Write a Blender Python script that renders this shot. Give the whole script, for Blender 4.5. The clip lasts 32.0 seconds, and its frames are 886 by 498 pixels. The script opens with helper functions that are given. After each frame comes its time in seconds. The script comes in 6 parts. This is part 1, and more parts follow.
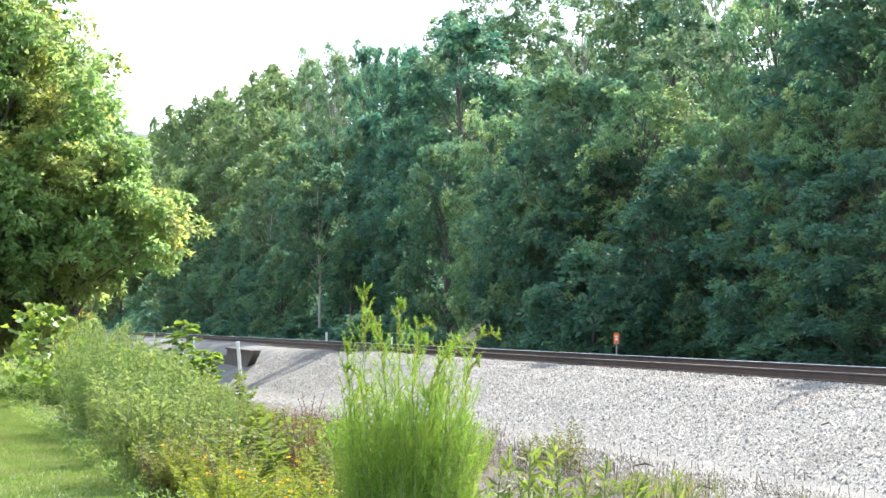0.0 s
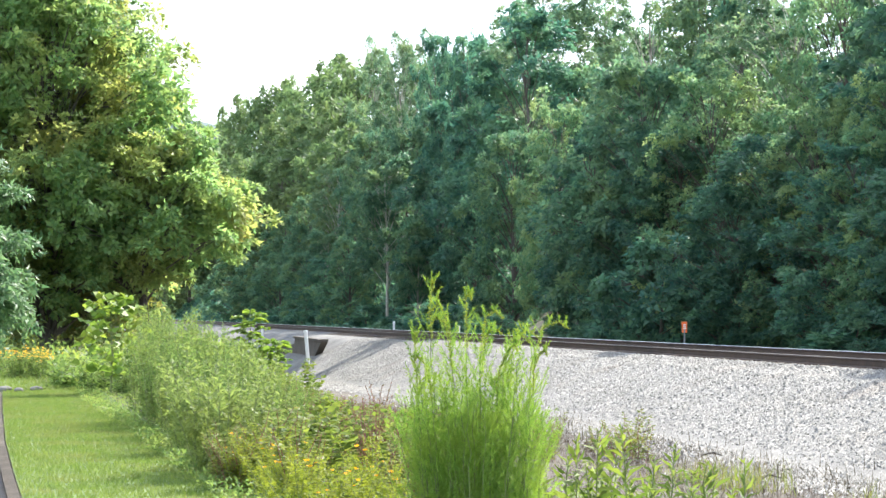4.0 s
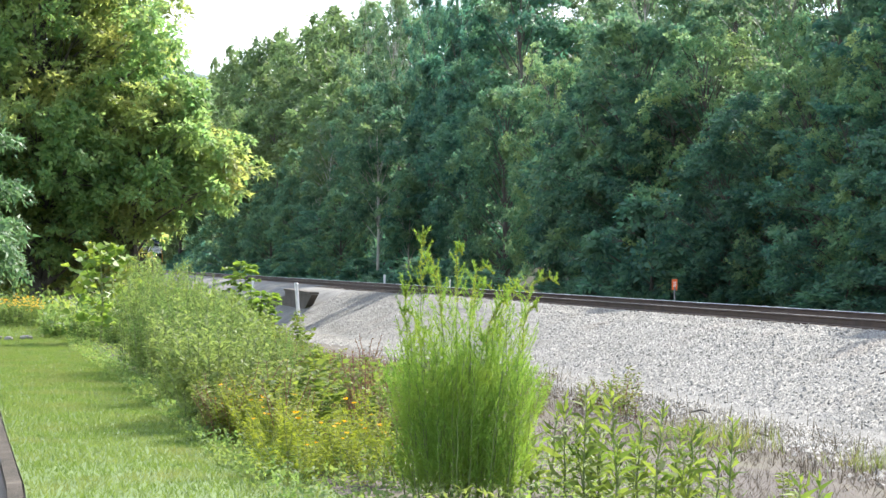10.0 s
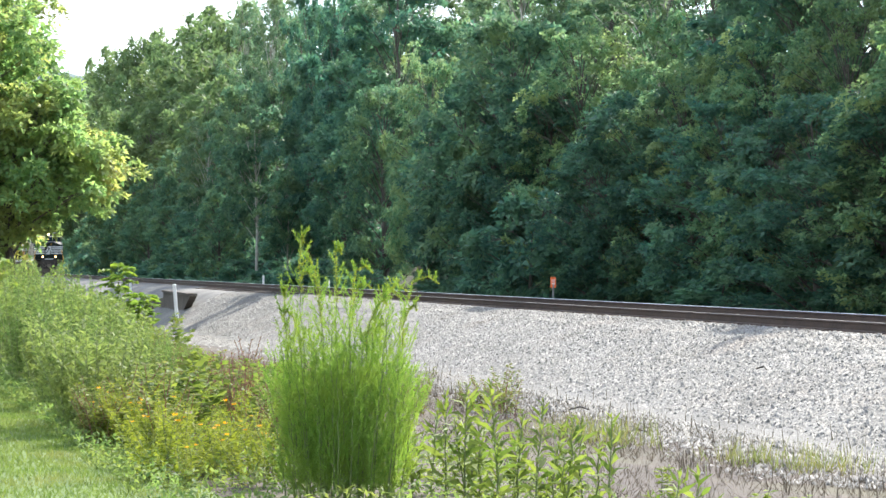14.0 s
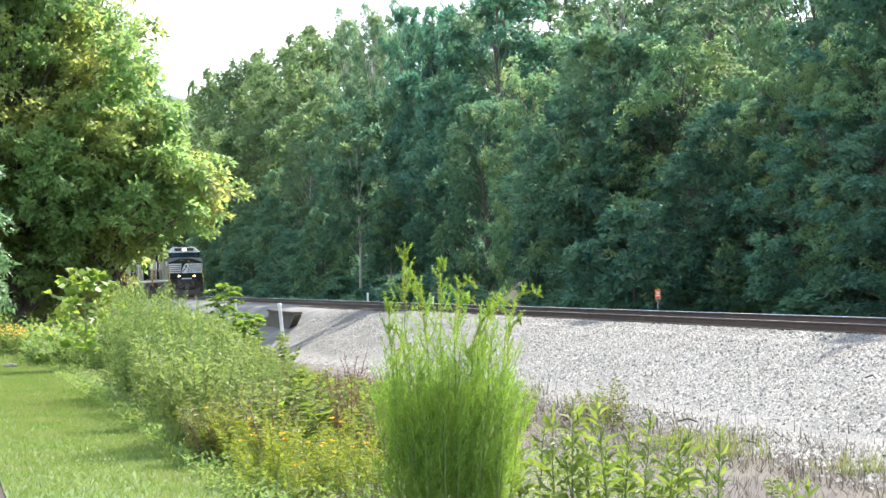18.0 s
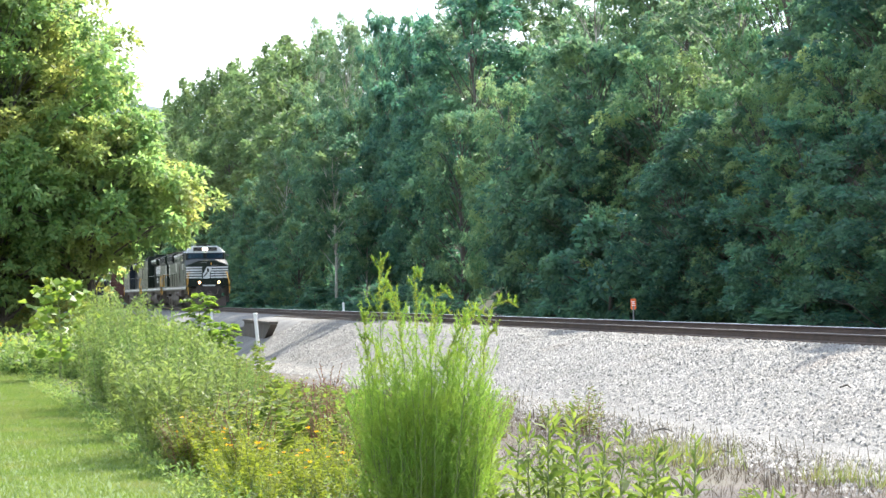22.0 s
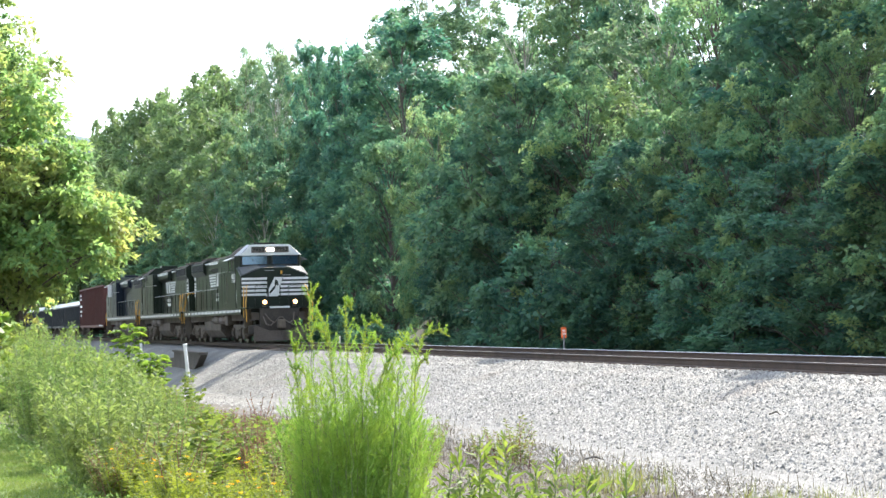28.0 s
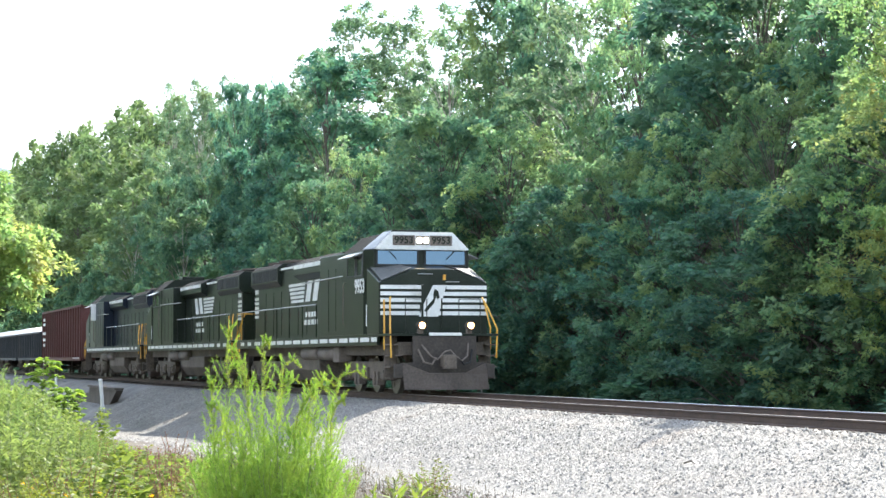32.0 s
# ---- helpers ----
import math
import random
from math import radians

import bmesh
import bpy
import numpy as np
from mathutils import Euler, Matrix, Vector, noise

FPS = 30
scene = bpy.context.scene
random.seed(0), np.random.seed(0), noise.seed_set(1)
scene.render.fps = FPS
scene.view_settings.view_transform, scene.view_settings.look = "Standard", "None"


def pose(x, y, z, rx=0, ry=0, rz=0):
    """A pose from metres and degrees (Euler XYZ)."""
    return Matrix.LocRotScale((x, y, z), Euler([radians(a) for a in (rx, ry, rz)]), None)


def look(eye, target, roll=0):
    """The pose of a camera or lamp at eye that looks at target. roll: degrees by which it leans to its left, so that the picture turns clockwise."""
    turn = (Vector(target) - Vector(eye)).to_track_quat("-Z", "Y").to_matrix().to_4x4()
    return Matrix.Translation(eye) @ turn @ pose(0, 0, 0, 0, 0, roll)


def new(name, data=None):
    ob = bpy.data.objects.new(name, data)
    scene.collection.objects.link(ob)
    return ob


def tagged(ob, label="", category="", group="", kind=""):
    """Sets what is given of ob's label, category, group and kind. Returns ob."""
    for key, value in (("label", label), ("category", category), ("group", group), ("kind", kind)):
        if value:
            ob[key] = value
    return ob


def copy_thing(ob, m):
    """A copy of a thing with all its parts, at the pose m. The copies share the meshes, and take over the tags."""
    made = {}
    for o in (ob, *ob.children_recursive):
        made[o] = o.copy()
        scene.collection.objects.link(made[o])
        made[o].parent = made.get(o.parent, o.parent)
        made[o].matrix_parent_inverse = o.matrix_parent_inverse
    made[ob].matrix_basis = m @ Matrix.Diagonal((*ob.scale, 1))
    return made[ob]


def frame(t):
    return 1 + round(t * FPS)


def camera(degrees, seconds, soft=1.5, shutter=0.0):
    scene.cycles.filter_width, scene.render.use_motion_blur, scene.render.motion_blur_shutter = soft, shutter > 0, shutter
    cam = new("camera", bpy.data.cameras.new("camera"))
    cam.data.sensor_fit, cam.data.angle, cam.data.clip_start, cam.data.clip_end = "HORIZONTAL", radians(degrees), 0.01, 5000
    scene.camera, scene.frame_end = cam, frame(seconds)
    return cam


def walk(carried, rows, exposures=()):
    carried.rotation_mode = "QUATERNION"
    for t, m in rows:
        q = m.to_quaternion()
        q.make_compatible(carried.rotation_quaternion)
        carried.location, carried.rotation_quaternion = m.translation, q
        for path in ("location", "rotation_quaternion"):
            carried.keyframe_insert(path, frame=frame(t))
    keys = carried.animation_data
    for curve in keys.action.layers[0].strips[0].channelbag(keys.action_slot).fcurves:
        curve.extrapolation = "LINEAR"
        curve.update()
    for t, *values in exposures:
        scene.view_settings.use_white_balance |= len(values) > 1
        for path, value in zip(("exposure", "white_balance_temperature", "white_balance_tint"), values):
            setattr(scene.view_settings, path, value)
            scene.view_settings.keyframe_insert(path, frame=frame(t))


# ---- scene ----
# The plan: x runs along the straight track (the train comes from -x), y across it, the lawn lies at z = 0.
cam = camera(24.0, 32.0, soft=1.5)
EYE = Vector((0.0, 0.0, 1.6))
# seconds, yaw to the left of +y, pitch up, roll (degrees)
PATH = [
    (0, 76.917, 1.981, -0.272),
    (0.5, 76.932, 1.925, 0.058),
    (1, 76.981, 1.789, -0.424),
    (1.5, 77.010, 1.513, 0.042),
    (2, 77.173, 1.140, -0.061),
    (2.5, 77.490, 1.098, -0.000),
    (3, 78.229, 1.370, -0.614),
    (3.5, 78.453, 1.677, -0.549),
    (4, 78.768, 1.683, -0.317),
    (4.5, 78.824, 1.630, -0.663),
    (6.5, 78.889, 1.320, -0.135),
    (7, 78.873, 1.454, 0.472),
    (7.5, 78.828, 1.418, 0.086),
    (8, 78.805, 1.387, -0.006),
    (8.5, 78.826, 0.874, 0.113),
    (9, 79.130, 0.341, -0.266),
    (9.5, 78.753, 0.598, -0.066),
    (10, 78.525, 0.429, 0.431),
    (10.5, 79.317, 0.779, -0.365),
    (11, 80.719, 1.296, -0.477),
    (11.5, 77.773, 1.257, 0.719),
    (12, 76.988, 1.155, -0.286),
    (12.5, 76.634, 0.671, -0.169),
    (13, 75.651, 0.514, 0.654),
    (13.5, 75.194, 0.358, -0.024),
    (15.5, 75.218, 0.555, -0.169),
    (16, 74.892, 0.655, -0.257),
    (16.5, 74.316, 0.124, -0.375),
    (17, 75.064, 2.266, 0.077),
    (17.5, 77.382, 1.892, -0.738),
    (18, 78.032, 0.868, -1.192),
    (18.5, 78.639, 1.421, -0.658),
    (19, 78.644, 1.152, -0.881),
    (19.5, 78.600, 1.462, -0.753),
    (20, 77.999, 1.441, -0.639),
    (20.5, 77.860, 1.189, -0.901),
    (21, 77.727, 1.135, -0.694),
    (21.5, 77.477, 1.116, -1.270),
    (22, 77.362, 1.121, -1.174),
    (22.5, 77.040, 1.151, -0.833),
    (23, 76.898, 1.250, -1.352),
    (23.5, 76.603, 0.957, -1.015),
    (24, 75.771, 1.656, -0.349),
    (24.5, 76.730, 1.801, -0.982),
    (26.5, 76.851, 1.838, -0.914),
    (27, 76.266, 1.879, -1.117),
    (27.5, 75.940, 1.880, -1.249),
    (28, 75.430, 1.883, -1.495),
    (28.5, 75.536, 1.755, -1.462),
    (29, 75.140, 1.880, -1.198),
    (29.5, 74.979, 1.720, -1.561),
    (30, 74.455, 1.939, -1.307),
    (30.5, 73.804, 2.526, -0.997),
    (31, 73.749, 2.490, -0.578),
    (31.5, 73.481, 2.719, 0.175),
    (32, 73.227, 3.013, -0.103),
]
# seconds, stops: the film darkens a little as the camera turns towards the lawn and back
EXPOSURES = ((0, 1.72), (8, 1.72), (9, 1.62), (10, 1.53), (11, 1.63), (12, 1.56), (13, 1.58), (16, 1.46), (17, 1.49), (18, 1.69), (20, 1.73), (29.5, 1.73), (31, 1.82), (32, 1.82))


def gaze(yaw, pitch):
    a, b = radians(yaw), radians(pitch)
    return EYE + 50 * Vector((-math.sin(a) * math.cos(b), math.cos(a) * math.cos(b), math.sin(b)))


walk(cam, [(t, look(EYE, gaze(yaw, pitch), roll)) for t, yaw, pitch, roll in PATH], EXPOSURES)

# ---- light ----
SUN_AZ, SUN_EL = radians(180 - 45), radians(38)
world = bpy.data.worlds.new("world")
scene.world = world
world.use_nodes = True
wn, wl = world.node_tree.nodes, world.node_tree.links
wn.clear()
sky = wn.new("ShaderNodeTexSky")
sky.sky_type, sky.sun_disc = "NISHITA", False
sky.sun_elevation, sky.sun_rotation = SUN_EL, radians(90) - SUN_AZ
sky.air_density, sky.dust_density, sky.ozone_density = 1.0, 0.7, 2.5
coord = wn.new("ShaderNodeTexCoord")
squash = wn.new("ShaderNodeMapping")
squash.inputs["Scale"].default_value = (1.0, 1.0, 2.6)
cloud = wn.new("ShaderNodeTexNoise")
cloud.inputs["Scale"].default_value, cloud.inputs["Detail"].default_value = 5.5, 7
ramp = wn.new("ShaderNodeValToRGB")
ramp.color_ramp.elements[0].position, ramp.color_ramp.elements[1].position = 0.42, 0.62
mixer = wn.new("ShaderNodeMix")
mixer.data_type = "RGBA"
mixer.inputs[7].default_value = (5.4, 5.7, 6.1, 1)
back = wn.new("ShaderNodeBackground")
back.inputs["Strength"].default_value = 0.15
wout = wn.new("ShaderNodeOutputWorld")
wl.new(coord.outputs["Generated"], squash.inputs["Vector"])
wl.new(squash.outputs[0], cloud.inputs["Vector"])
wl.new(cloud.outputs["Fac"], ramp.inputs["Fac"])
wl.new(ramp.outputs["Color"], mixer.inputs[0])
wl.new(sky.outputs[0], mixer.inputs[6])
wl.new(mixer.outputs[2], back.inputs["Color"])
wl.new(back.outputs[0], wout.inputs["Surface"])

sun = new("sun", bpy.data.lights.new("sun", "SUN"))
sun.data.energy, sun.data.angle, sun.data.color = 4.2, radians(0.55), (1.0, 0.95, 0.86)
sun_way = Vector((math.cos(SUN_AZ) * math.cos(SUN_EL), math.sin(SUN_AZ) * math.cos(SUN_EL), math.sin(SUN_EL)))
sun.matrix_world = look(sun_way * 100, (0, 0, 0))


# ---- materials ----
def nodes_of(name):
    m = bpy.data.materials.new(name)
    m.use_nodes = True
    nt = m.node_tree
    return m, nt.nodes, nt.links, nt.nodes["Principled BSDF"]


def surface(name, low, high, rough=0.7, metal=0.0, scale=3.0, fine=40.0, bump=0.15, dirt=None, dirt_at=(0.5, 0.7), stretch=(1, 1, 1), island=0.0, shine=0.5):
    """Colour between low and high by noise at two scales, an optional dirt colour in patches, and a fine relief."""
    m, n, l, p = nodes_of(name)
    tc = n.new("ShaderNodeTexCoord")
    mp = n.new("ShaderNodeMapping")
    mp.inputs["Scale"].default_value = stretch
    l.new(tc.outputs["Object"], mp.inputs["Vector"])
    a = n.new("ShaderNodeTexNoise")
    a.inputs["Scale"].default_value, a.inputs["Detail"].default_value = scale, 5
    b = n.new("ShaderNodeTexNoise")
    b.inputs["Scale"].default_value, b.inputs["Detail"].default_value = fine, 4
    l.new(mp.outputs[0], a.inputs["Vector"])
    l.new(mp.outputs[0], b.inputs["Vector"])
    add = n.new("ShaderNodeMath")
    add.operation = "ADD"
    l.new(a.outputs["Fac"], add.inputs[0])
    l.new(b.outputs["Fac"], add.inputs[1])
    fac = n.new("ShaderNodeMapRange")
    fac.inputs["From Min"].default_value, fac.inputs["From Max"].default_value = 0.7, 1.3
    l.new(add.outputs[0], fac.inputs["Value"])
    mix = n.new("ShaderNodeMix")
    mix.data_type = "RGBA"
    mix.inputs[6].default_value, mix.inputs[7].default_value = (*low, 1), (*high, 1)
    l.new(fac.outputs[0], mix.inputs[0])
    last = mix.outputs[2]
    if island:
        geo = n.new("ShaderNodeNewGeometry")
        hsv = n.new("ShaderNodeHueSaturation")
        val = n.new("ShaderNodeMapRange")
        val.inputs["To Min"].default_value, val.inputs["To Max"].default_value = 1 - island, 1 + island
        l.new(geo.outputs["Random Per Island"], val.inputs["Value"])
        l.new(val.outputs[0], hsv.inputs["Value"])
        l.new(last, hsv.inputs["Color"])
        last = hsv.outputs["Color"]
    if dirt:
        c = n.new("ShaderNodeTexNoise")
        c.inputs["Scale"].default_value, c.inputs["Detail"].default_value = scale * 0.6, 8
        l.new(mp.outputs[0], c.inputs["Vector"])
        r = n.new("ShaderNodeMapRange")
        r.inputs["From Min"].default_value, r.inputs["From Max"].default_value = dirt_at
        l.new(c.outputs["Fac"], r.inputs["Value"])
        mix2 = n.new("ShaderNodeMix")
        mix2.data_type = "RGBA"
        mix2.inputs[7].default_value = (*dirt, 1)
        l.new(r.outputs[0], mix2.inputs[0])
        l.new(last, mix2.inputs[6])
        last = mix2.outputs[2]
    l.new(last, p.inputs["Base Color"])
    p.inputs["Roughness"].default_value, p.inputs["Metallic"].default_value = rough, metal
    p.inputs["Specular IOR Level"].default_value = shine
    if bump:
        bm_ = n.new("ShaderNodeBump")
        bm_.inputs["Strength"].default_value, bm_.inputs["Distance"].default_value = bump, 0.02
        l.new(b.outputs["Fac"], bm_.inputs["Height"])
        l.new(bm_.outputs[0], p.inputs["Normal"])
    return m


def leafy(name, low, high, yellow=None, lit=0.35, rough=0.72, patch=0.5, sheen=0.3, vary=0.0):
    """Leaves: colour varies leaf by leaf, in patches and plant by plant, and light comes through them, yellower."""
    m, n, l, p = nodes_of(name)
    geo = n.new("ShaderNodeNewGeometry")
    mix = n.new("ShaderNodeMix")
    mix.data_type = "RGBA"
    mix.inputs[6].default_value, mix.inputs[7].default_value = (*low, 1), (*high, 1)
    l.new(geo.outputs["Random Per Island"], mix.inputs[0])
    last = mix.outputs[2]
    if yellow:
        no = n.new("ShaderNodeTexNoise")
        no.inputs["Scale"].default_value, no.inputs["Detail"].default_value = patch, 4
        tc = n.new("ShaderNodeTexCoord")
        l.new(tc.outputs["Object"], no.inputs["Vector"])
        r = n.new("ShaderNodeMapRange")
        r.inputs["From Min"].default_value, r.inputs["From Max"].default_value = 0.45, 0.75
        l.new(no.outputs["Fac"], r.inputs["Value"])
        m2 = n.new("ShaderNodeMix")
        m2.data_type = "RGBA"
        m2.inputs[7].default_value = (*yellow, 1)
        l.new(r.outputs[0], m2.inputs[0])
        l.new(last, m2.inputs[6])
        last = m2.outputs[2]
    if vary:
        info = n.new("ShaderNodeObjectInfo")
        val = n.new("ShaderNodeMapRange")
        val.inputs["To Min"].default_value, val.inputs["To Max"].default_value = 1 - vary, 1 + vary
        tone = n.new("ShaderNodeHueSaturation")
        l.new(info.outputs["Random"], val.inputs["Value"])
        l.new(val.outputs[0], tone.inputs["Value"])
        l.new(last, tone.inputs["Color"])
        last = tone.outputs["Color"]
    l.new(last, p.inputs["Base Color"])
    p.inputs["Roughness"].default_value, p.inputs["Specular IOR Level"].default_value = rough, sheen
    tr = n.new("ShaderNodeBsdfTranslucent")
    gain = n.new("ShaderNodeHueSaturation")
    gain.inputs["Hue"].default_value, gain.inputs["Saturation"].default_value, gain.inputs["Value"].default_value = 0.485, 1.08, 1.8
    l.new(last, gain.inputs["Color"])
    l.new(gain.outputs[0], tr.inputs["Color"])
    ms = n.new("ShaderNodeMixShader")
    ms.inputs[0].default_value = lit
    out = n["Material Output"]
    l.new(p.outputs[0], ms.inputs[1])
    l.new(tr.outputs[0], ms.inputs[2])
    l.new(ms.outputs[0], out.inputs["Surface"])
    return m


def glow(name, colour, power):
    m, n, l, p = nodes_of(name)
    p.inputs["Base Color"].default_value = (*colour, 1)
    p.inputs["Emission Color"].default_value, p.inputs["Emission Strength"].default_value = (*colour, 1), power
    return m


GRASS = leafy("grass", (0.085, 0.142, 0.028), (0.145, 0.208, 0.052), (0.165, 0.185, 0.06), 0.35, 0.6, 1.2)
LAWN_SOIL = surface("lawn_turf", (0.075, 0.124, 0.026), (0.125, 0.180, 0.046), 0.9, 0, 1.5, 60, 0.5)
SOIL = surface("dry_soil", (0.040, 0.031, 0.025), (0.108, 0.085, 0.071), 0.95, 0, 0.8, 30, 0.6, (0.085, 0.075, 0.045), (0.5, 0.65))
STONE = surface("ballast_stone", (0.148, 0.142, 0.129), (0.245, 0.235, 0.215), 0.9, 0, 0.9, 25, 0.4, (0.19, 0.17, 0.15), (0.55, 0.75), (1, 1, 1), 0.34)
BED = surface("ballast_bed", (0.09, 0.086, 0.079), (0.205, 0.197, 0.182), 0.9, 0, 0.7, 22, 0.8)
RAIL_SIDE = surface("rail_rust", (0.05, 0.034, 0.027), (0.105, 0.068, 0.05), 0.8, 0.2, 2, 30, 0.2)
RAIL_TOP = surface("rail_polished", (0.35, 0.35, 0.36), (0.5, 0.5, 0.5), 0.3, 0.9, 2, 30, 0.02)
# Near rail head, coloured darker so that only the far one glints.
RAIL_NO_GLINT = surface("rail_no_glint", (0.11, 0.092, 0.080), (0.17, 0.15, 0.135), 0.55, 0.5, 2, 30, 0.05)
TIE = surface("creosote_wood", (0.045, 0.032, 0.025), (0.10, 0.075, 0.06), 0.85, 0, 2, 40, 0.4, None, (0, 1), (0.3, 1, 1))
ROCK = surface("grey_rock", (0.10, 0.095, 0.085), (0.24, 0.225, 0.20), 0.9, 0, 3, 20, 0.6)
CONCRETE = surface("concrete", (0.105, 0.084, 0.064), (0.165, 0.135, 0.107), 0.85, 0, 1.2, 40, 0.25, (0.16, 0.13, 0.10), (0.55, 0.75))
DARK_CONCRETE = surface("weathered_concrete", (0.055, 0.046, 0.037), (0.13, 0.11, 0.09), 0.9, 0, 1.2, 30, 0.3)
ASPHALT = surface("asphalt", (0.018, 0.021, 0.026), (0.038, 0.043, 0.051), 0.9, 0, 1.0, 90, 0.4)
WHITE_PLASTIC = surface("white_plastic", (0.72, 0.72, 0.70), (0.82, 0.82, 0.80), 0.5, 0, 4, 40, 0.02, (0.4, 0.36, 0.3), (0.62, 0.8))
ORANGE = surface("orange_plastic", (0.75, 0.12, 0.03), (0.85, 0.2, 0.05), 0.5, 0, 4, 40, 0.02)
STEEL = surface("grey_steel", (0.20, 0.20, 0.20), (0.3, 0.3, 0.3), 0.6, 0.6, 4, 40, 0.05)
BARK = surface("bark", (0.06, 0.05, 0.04), (0.16, 0.14, 0.12), 0.9, 0, 3, 25, 0.5, None, (0, 1), (1, 1, 0.25))
PALE_BARK = surface("pale_bark", (0.28, 0.26, 0.22), (0.5, 0.47, 0.42), 0.85, 0, 2, 25, 0.3, (0.16, 0.14, 0.11), (0.5, 0.65), (1, 1, 0.4))
STEM = surface("green_stem", (0.10, 0.13, 0.04), (0.18, 0.22, 0.07), 0.7, 0, 5, 40, 0.05)
DRY_STEM = surface("dry_stem", (0.085, 0.064, 0.040), (0.19, 0.145, 0.095), 0.8, 0, 5, 40, 0.05)
RED_STEM = surface("red_stem", (0.16, 0.06, 0.05), (0.24, 0.10, 0.07), 0.7, 0, 5, 40, 0.05)
# Haze is mixed into the dark, mid and sunny leaf colours as blue-grey.
LEAF_DARK = leafy("leaf_dark", (0.037, 0.107, 0.087), (0.090, 0.191, 0.121), (0.123, 0.211, 0.102), 0.44, 0.62, 0.5, 0.45, 0.18)
LEAF_MID = leafy("leaf_mid", (0.052, 0.128, 0.089), (0.125, 0.224, 0.128), (0.172, 0.246, 0.097), 0.47, 0.62, 0.5, 0.45, 0.2)
LEAF_LIGHT = leafy("leaf_light", (0.071, 0.144, 0.089), (0.145, 0.231, 0.128), (0.182, 0.239, 0.103), 0.48, 0.62, 0.5, 0.45, 0.15)
LEAF_MAPLE = leafy("leaf_maple", (0.105, 0.208, 0.082), (0.212, 0.308, 0.106), (0.307, 0.294, 0.091), 0.56, 0.62, 0.35, 0.4, 0.1)
# A brighter, yellower leaf colour that stands for crowns in the sun.
LEAF_SUNNY = leafy("leaf_sunny", (0.071, 0.161, 0.093), (0.162, 0.259, 0.124), (0.217, 0.272, 0.103), 0.52, 0.62, 0.4, 0.45, 0.2)
LEAF_TURNING = leafy("leaf_turning", (0.090, 0.190, 0.081), (0.190, 0.291, 0.108), (0.302, 0.263, 0.084), 0.52, 0.62, 0.45, 0.4)
LEAF_SUMAC = leafy("leaf_sumac", (0.076, 0.160, 0.072), (0.150, 0.245, 0.118), None, 0.38, 0.55, 0.5, 0.5)
LEAF_FAR = leafy("leaf_far", (0.070, 0.130, 0.056), (0.132, 0.200, 0.081), (0.170, 0.205, 0.069), 0.42, 0.62, 0.12, 0.4, 0.15)
WEED = leafy("weed_leaf", (0.068, 0.126, 0.036), (0.152, 0.232, 0.070), (0.20, 0.235, 0.060), 0.5, 0.6, 1.5)
WEED_PALE = leafy("weed_leaf_pale", (0.092, 0.145, 0.042), (0.185, 0.245, 0.075), (0.21, 0.235, 0.065), 0.45, 0.6, 1.5)
WEED_BRIGHT = leafy("weed_leaf_bright", (0.085, 0.14, 0.026), (0.17, 0.215, 0.048), None, 0.40)
WEED_DULL = leafy("weed_leaf_dull", (0.085, 0.125, 0.036), (0.17, 0.20, 0.065), (0.19, 0.16, 0.055), 0.42, 0.6, 3.0)
FENNEL = leafy("fennel_leaf", (0.078, 0.160, 0.029), (0.175, 0.282, 0.060), (0.19, 0.27, 0.048), 0.55, 0.6, 3.0)
FENNEL_TIP = leafy("fennel_tip", (0.16, 0.22, 0.035), (0.26, 0.32, 0.065), None, 0.5, 0.6)
SAPLING = leafy("sapling_leaf", (0.085, 0.165, 0.030), (0.18, 0.28, 0.06), (0.23, 0.28, 0.05), 0.42, 0.5, 3.0, 0.3)
FERNY = leafy("ferny_leaf", (0.11, 0.165, 0.022), (0.20, 0.25, 0.040), (0.25, 0.25, 0.05), 0.45, 0.6, 2.0)
LANCE = leafy("lance_leaf", (0.070, 0.125, 0.026), (0.155, 0.21, 0.048), (0.19, 0.23, 0.045), 0.45, 0.65, 3.0, 0.25)
RUSTY = leafy("rusty_leaf", (0.10, 0.075, 0.035), (0.17, 0.15, 0.06), (0.19, 0.09, 0.05), 0.35, 0.7, 3.0)
PALE_YELLOW = leafy("pale_petal", (0.50, 0.36, 0.06), (0.65, 0.48, 0.10), None, 0.3)
KERB_STONE = surface("worn_kerb", (0.032, 0.026, 0.019), (0.085, 0.068, 0.052), 0.95, 0, 2.5, 35, 0.5, (0.12, 0.10, 0.078), (0.52, 0.7), shine=0.2)
YELLOW = leafy("yellow_petal", (0.55, 0.30, 0.02), (0.72, 0.44, 0.04), None, 0.3)
# The hill's distance haze is put into its surface colour as blue.
HILL = surface("hazy_hill_forest", (0.05, 0.088, 0.085), (0.08, 0.125, 0.115), 0.95, 0, 0.02, 0.15, 0.3)


# ---- mesh helpers ----
def part(name, bm, material, parent=None, label="", smooth=False):
    me = bpy.data.meshes.new(name)
    bm.normal_update()
    bm.to_mesh(me)
    bm.free()
    return mesh_part(name, me, material, parent, label, smooth)


def mesh_part(name, me, material, parent=None, label="", smooth=False):
    for mat in material if isinstance(material, (list, tuple)) else [material]:
        me.materials.append(mat)
    if smooth:
        me.polygons.foreach_set("use_smooth", [True] * len(me.polygons))
    ob = new(name, me)
    ob.parent = parent
    return tagged(ob, label)


